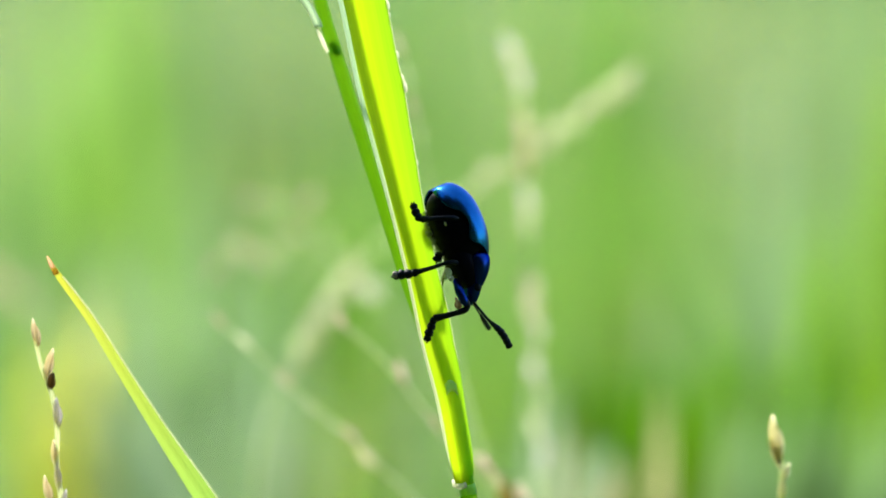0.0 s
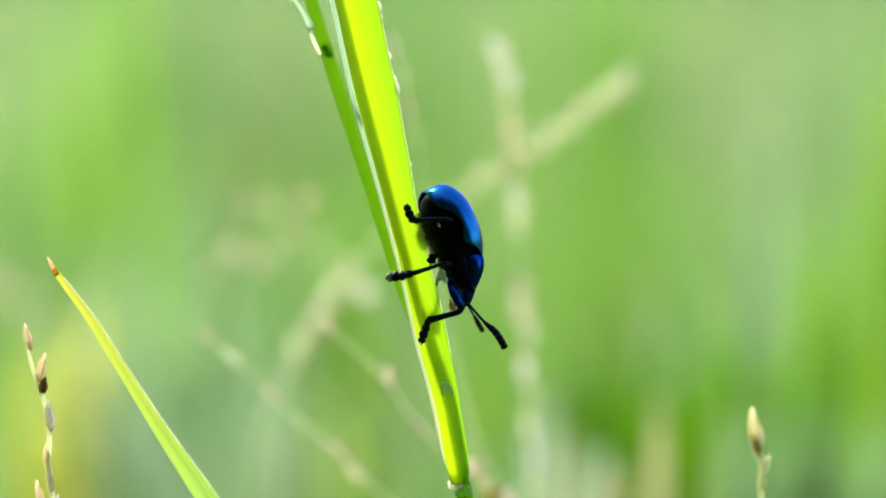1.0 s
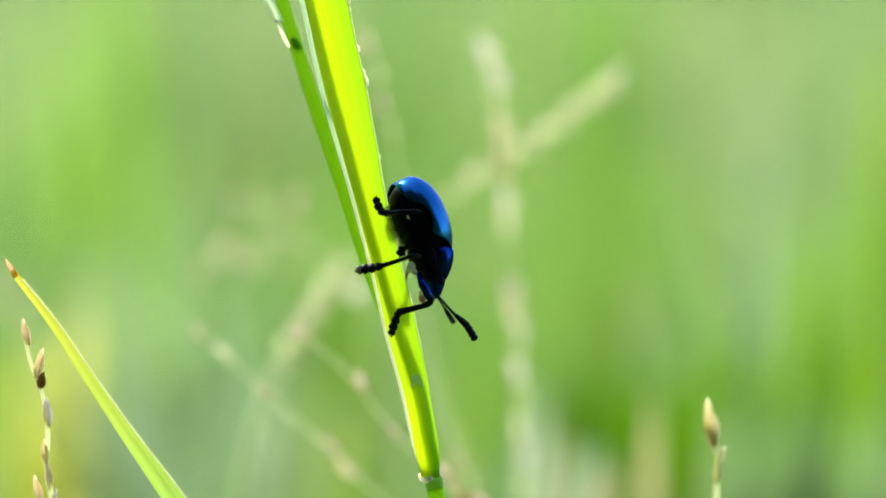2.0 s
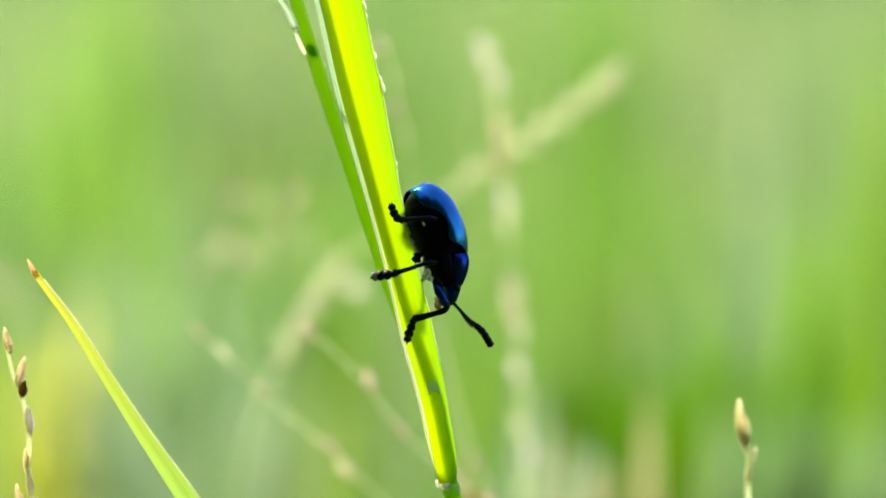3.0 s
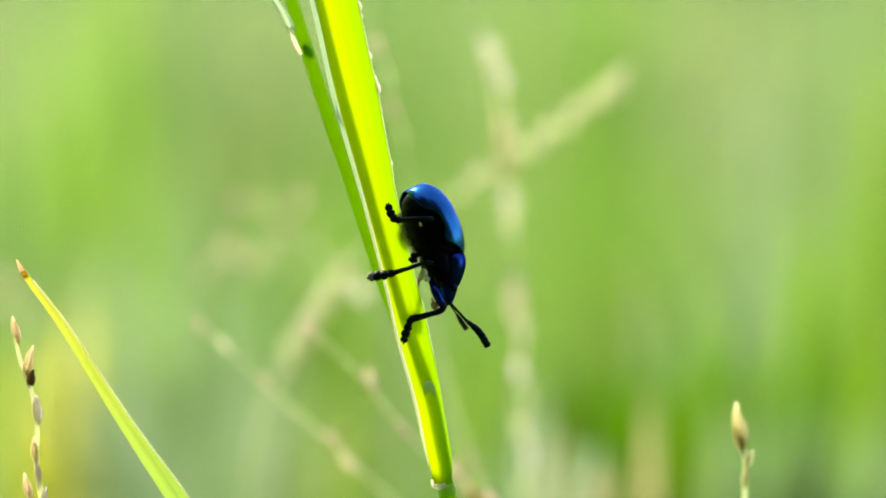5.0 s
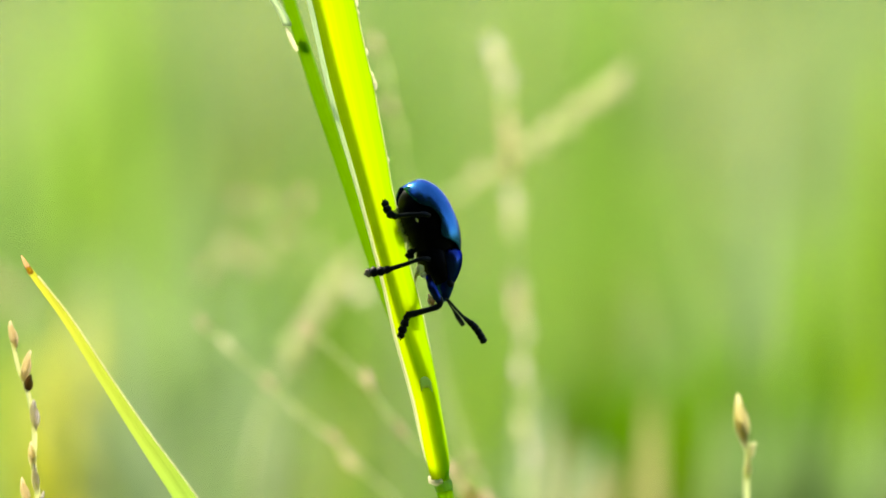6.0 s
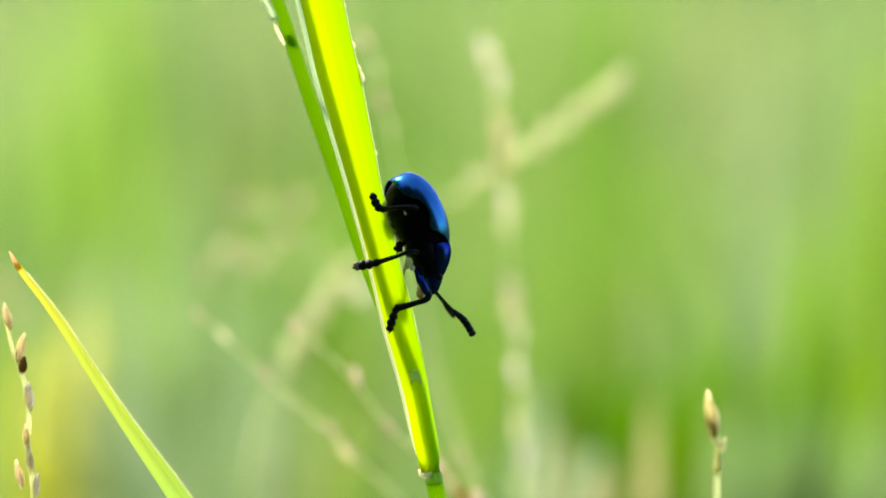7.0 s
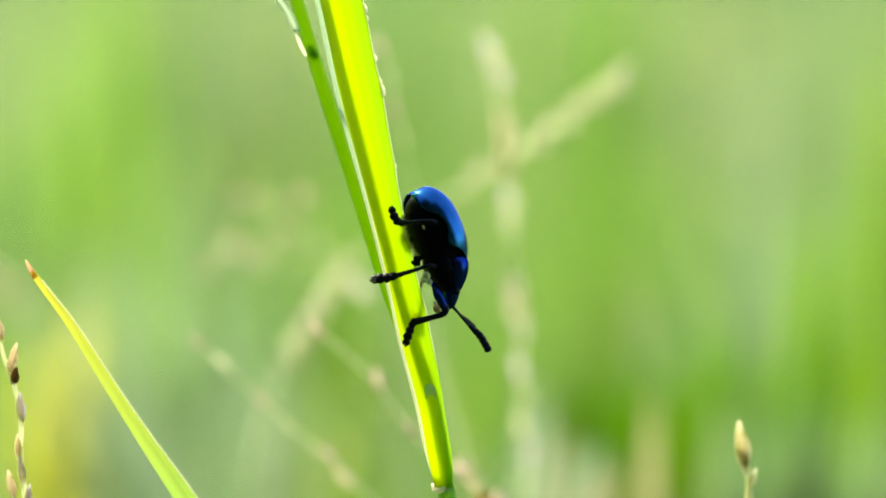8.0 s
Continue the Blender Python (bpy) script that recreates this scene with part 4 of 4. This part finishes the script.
stalk_arm = seed_grass(PATH_ARM, 46, 3.2, along(PATH_ARM, [0.005 + 0.018 * i + 0.0011 * i * i for i in range(12)] + [0.56 + 0.021 * i for i in range(10)], 46, 19, (M_FAR_SEED, M_FAR_SEED, M_STALK), 15),
                       "long arching flowering grass with a straw seed head", (300, 5200))
PATH_C = [(703, 70), (716, 130), (732, 200), (745, 270), (770, 400), (800, 600), (850, 800), (930, 1000)]
stalk_c = seed_grass(PATH_C, 32, 3, along(PATH_C, (0.03, 0.09, 0.15, 0.2, 0.82, 0.86), 34, 12, (M_PINK, M_STALK), 6),
                     "thin flowering grass with a few pinkish spikelets", (1150, 5000))
PATH_D = [(462, 352), (500, 382), (548, 420), (610, 470), (680, 540), (760, 640), (860, 820), (960, 1000)]
stalk_d = seed_grass(PATH_D, 52, 2.2, along(PATH_D, (0.0, 0.05, 0.12, 0.19), 28, 10, (M_PINK, M_STALK), 24) + [(540, 372, 556, 336, 12, M_PINK)],
                     "slender flowering grass with pale drooping spikelets", (1150, 5200))
PATH_E = [(392, 462), (440, 446), (500, 455), (570, 480), (640, 510), (720, 600), (800, 800), (880, 1000)]
stalk_e = seed_grass(PATH_E, 56, 2.2, along(PATH_E, (0.0, 0.05, 0.09, 0.14), 26, 11, (M_PINK, M_STALK), 18) + [(438, 446, 416, 418, 12, M_PINK), (470, 450, 478, 484, 12, M_PINK)],
                     "slender flowering grass with pale drooping spikelets", (1050, 5200))
PATH_F = [(-50, 470), (0, 505), (45, 535), (95, 600), (140, 760), (180, 950)]
stalk_f = seed_grass(PATH_F, 105, 5, along(PATH_F, (0.02, 0.06, 0.1, 0.15, 0.2, 0.25), 50, 16, (M_PINK, M_SPIKELET), 16),
                     "slender flowering grass with pale drooping spikelets", (220, 5200))
# Pale ball added in place of a blurred bright glint, no real seed
part("glint_ball", ellipsoid(at(655, 512, 46), RIGHT * 22 * STEP, UP * 22 * STEP, BACK * 22 * STEP, 10, 14), M_CREAM, stalk_arm, "pale ball standing in for a blurred glint", stalk_arm.matrix_basis.inverted())


# ---- sway in the wind ----
def swayed(pivot, dx, dy, turn, t):
    """What carries a plant from its rest: a shift in steps and a turn in degrees about the pivot, seen against the panning view."""
    d = DIST + pivot[2] * 0.001
    p = at(*pivot)
    shift = (RIGHT * float(dx - np.interp(t, TIMES, PAN)) - UP * dy) * (d / FOCAL)
    return Matrix.Translation(p + shift) @ Matrix.Rotation(radians(turn), 4, BACK) @ Matrix.Translation(-p)


def sway(ob, pivot, rows):
    rest = ob.matrix_basis.copy()
    walk(ob, [(t, swayed(pivot, dx, dy, turn, t) @ rest) for t, dx, dy, turn in rows])


STEM_ROWS = [(0, -0, -0, 0), (0.2, 6.7, 1.5, -0.28), (0.5, -8.7, -0.9, 0.56), (0.7, -9.8, -0, 0.28), (1, -10.8, 2.7, 0.44), (1.2, -9.1, 2.6, 0.56),
             (1.5, -33.7, 1.1, 0.69), (1.7, -29, -3.6, 0.4), (2, -64.8, -10.7, 0.69), (2.1, -79.4, -11, 1.22), (2.2, -50.3, -11.9, 1.08), (3.3, -38, 3.9, 0.78),
             (3.5, -47.4, 2.7, 1.66), (3.7, -48.8, 21.4, 0.65), (4, -49.6, 14.1, 1.09), (4.2, -42.9, 10.7, 0.98), (4.5, -43.9, 4.2, 0.92), (4.6, -42.1, 6.5, 0.71),
             (4.7, -50, 0.3, 0.88), (5.8, -16.5, 6.5, 0.18), (6, -49.1, -5.5, 0.89), (6.2, -44.6, -4.5, 0.97), (6.4, -53.2, -2.4, 0.55), (6.5, -60.1, -7, 1.04),
             (6.8, -71, -19.8, 1.57), (7, -69.5, -17.7, 1.26), (7.2, -61.4, -19, 1), (7.5, -72.5, -24.1, 1.47), (7.6, -54.4, -11.2, 0.89), (7.8, -61.8, -16.2, 1.08),
             (8, -38.1, 6.6, 0.15)]
BLADE_ROWS = [(0, -0, 0, 0), (0.2, 10.4, -1.5, 0), (0.5, -1.5, -0.9, 0), (0.7, -3.9, 0.8, 0.08), (1, 1.3, 1.7, 0.2), (1.2, 3.4, 1.2, 0.32),
              (1.5, -27.8, 5.9, 0.5), (1.7, -20.2, -0.5, 0.6), (2, -72.2, 4.6, 1.8), (2.1, -84.9, 4.6, 2), (2.2, -42.6, -7.2, 0.6), (3.3, -29.9, 5.2, 0.5),
              (3.5, -42.1, 7.8, 0.8), (3.7, -43.6, 23.3, 0.8), (4, -43.1, 16.7, 0.8), (4.2, -36.6, 13.5, 0.8), (4.5, -41.6, 8.8, 0.8), (4.6, -39, 10, 0.8),
              (4.7, -48.2, 7.2, 0.8), (5.8, -16.1, 1.4, 0.3), (6, -44.6, -1.2, 0.8), (6.2, -38.9, -3.1, 0.84), (6.4, -51.7, 0.4, 0.88), (6.5, -55.2, -2.3, 0.9),
              (6.8, -71.4, -8.4, 1.5), (7, -65.9, -8.7, 1.4), (7.2, -69.2, -8.6, 1.22), (7.5, -85.8, -9.8, 2.3), (7.6, -48, -9.5, 1.24), (7.8, -67.5, -7.4, 0.92),
              (8, -37.5, 6.2, 0.6)]
SEEDS_LEFT_ROWS = [(0, 0, 0, 0), (0.2, 1, 5, 0), (0.5, -17, 6, 0), (0.7, -15, 11, 0), (1, -14, 8, 0), (1.2, -8, 16, 0),
                   (1.5, -6, 22, 0), (1.7, -40, 16, 0), (2, -17, -1, 0), (2.1, -70, -5, 0), (2.2, -64, -2, 0), (3.3, -46, 14, 0),
                   (3.5, -42, 1, 0), (3.7, -70, 24, 0), (4, -54, 16, 0), (4.2, -53, 18, 0), (4.5, -58, 2, 0), (4.6, -56, -6, 0),
                   (4.7, -37, -5, 0), (5.8, -36, -8, 0), (6, -40, 3, 0), (6.2, -35, -8, 0), (6.4, -39, -8, 0), (6.5, -36, -5, 0),
                   (6.8, -54, -12, 0), (7, -50, -29, 0), (7.2, -67, -26, 0), (7.5, -70, -35, 0), (7.6, -53, -19, 0), (7.8, -59, -25, 0),
                   (8, -64, -10, 0)]
SEEDS_RIGHT_ROWS = [(0, -0, -0, 0), (0.2, 3.6, -0.2, 0), (0.5, -2, -18.9, 0), (0.7, -14.2, -20.6, 0), (1, -35.7, -12.8, 0), (1.2, -30.4, -8.1, 0),
                    (1.5, -68.1, -22.7, 0), (1.7, -54.9, -28.8, 0), (2, -114.6, -28.6, 0), (2.1, -130.4, -22.9, 0), (2.2, -99.7, -30.8, 0), (3.3, -59, -26, 0),
                    (3.5, -79, -37, 0), (3.7, -119, -28, 0), (4, -92, -3, 0), (4.2, -57, -16, 0), (4.5, -68, -26, 0), (4.6, -63, -21, 0),
                    (4.7, -69, -22, 0), (5.8, -48, -18, 0), (6, -61, -36, 0), (6.2, -67, -38, 0), (6.4, -81, -40, 0), (6.5, -126, -44, 0),
                    (6.8, -91, -51, 0), (7, -114, -44, 0), (7.2, -81, -45, 0), (7.5, -108, -47, 0), (7.6, -79, -36, 0), (7.8, -57, -16, 0),
                    (8, -59, 11, 0)]
STALK_A_ROWS = [(0, 0, 0, 0), (0.5, -12, 16, 0), (1, -20, 28, 0), (1.5, -30, 28, 0), (2, -36, 20, 0), (2.2, -36, 18, 0), (3.3, -38, 20, 0), (3.5, -38, 20, 0),
                (4, -50, 38, 0), (4.5, -38, 15, 0), (4.7, -36, 10, 0), (5.8, -28, 6, 0), (6, -30, 5, 0), (6.5, -40, -8, 0), (7, -36, -10, 0), (7.5, -38, -4, 0), (8, -40, 36, 0)]
STALK_B_ROWS = [(0, 0, 0, 0), (0.5, -10, 5, 0), (1, -22, 9, 0), (1.5, -51, 21, 0), (2, -72, 16, 0), (2.2, -70, 14, 0), (3.3, -56, 16, 0), (3.5, -66, 18, 0),
                (4, -66, 24, 0), (4.5, -62, 18, 0), (4.7, -58, 14, 0), (5.8, -52, 10, 0), (6, -60, 12, 0), (6.5, -86, 18, 0), (7, -80, 8, 0), (7.5, -80, 6, 0), (8, -42, 12, 0)]
TALL_ROWS = [(0, 0, 0, 0), (0.5, -10, 1, 0.3), (1, -21, 3, 0.8), (1.5, -31, 4, 1), (2, -39, 3, 1.2), (2.2, -39, 2, 1.2),
             (3.3, -42, 2, 1.6), (3.5, -42, 2, 1.6), (4, -60, 3, 1.8), (4.5, -38, 3, 1), (4.7, -36, 3, 1), (5.8, -27, 2, 0.5),
             (6, -27, 2, 0.5), (6.5, -43, 2, 1), (7, -40, 2, 1), (7.5, -42, 2, 1.4), (8, -35, -1, 1.1)]
ARM_ROWS = [(0, 0, 0, 0), (0.5, -3, -1, 0), (1, -8, 4, 0), (1.5, -16, 2, 0), (2, -25, 3, 0), (2.2, -25, 0, 0), (3.3, -27, -4, 0), (3.5, -28, -3, 0),
            (4, -43, -2, 0), (4.5, -22, 4, 0), (4.7, -20, 4, 0), (5.8, -15, 2, 0), (6, -16, 2, 0), (6.5, -24, 2, 0), (7, -18, 5, 0), (7.5, -23, 2, 0), (8, -15, -2, 0)]
STALK_C_ROWS = [(t, 0.75 * dx, 0.6 * dy, turn) for t, dx, dy, turn in STEM_ROWS]
FEELER_ROWS = [(0, 0), (0.5, 0), (1, -3), (1.5, -4), (2, -1), (2.2, 2), (3.3, 15), (3.5, 20), (4, 17), (4.5, 1), (4.7, 0), (5.8, 0), (6, 0), (6.5, 0), (7, 4), (7.5, 8), (8, 14)]


def motions():
    middle = (760, 450, 0.0)
    sway(grass_stem, middle, STEM_ROWS)
    sway(beetle_thing, middle, STEM_ROWS)
    sway(left_blade, (90, 465, 0.4), BLADE_ROWS)
    sway(seeds_left, (92, 640, 1.2), SEEDS_LEFT_ROWS)
    sway(seeds_right, (1370, 770, 5.5), SEEDS_RIGHT_ROWS)
    sway(stalk_a, (500, 670, 25), STALK_A_ROWS)
    sway(stalk_b, (700, 660, 21), STALK_B_ROWS)
    sway(stalk_tall, (935, 260, 42), TALL_ROWS)
    for stalk, pivot in ((stalk_arm, (900, 285, 46)), (stalk_d, (540, 440, 52)), (stalk_e, (500, 455, 56)), (stalk_f, (0, 505, 105))):
        sway(stalk, pivot, ARM_ROWS)
    sway(stalk_c, (720, 150, 32), STALK_C_ROWS)
    feeler, root = antennae[1]
    axis = BEETLE_IN.to_3x3() @ BACK
    walk(feeler, [(t, Matrix.Translation(root) @ Matrix.Rotation(radians(a), 4, axis)) for t, a in FEELER_ROWS])
    feeler, root = antennae[0]
    walk(feeler, [(0, Matrix.Translation(root)), (4, Matrix.Translation(root) @ Matrix.Rotation(radians(1.5), 4, axis)), (8, Matrix.Translation(root))])


motions()
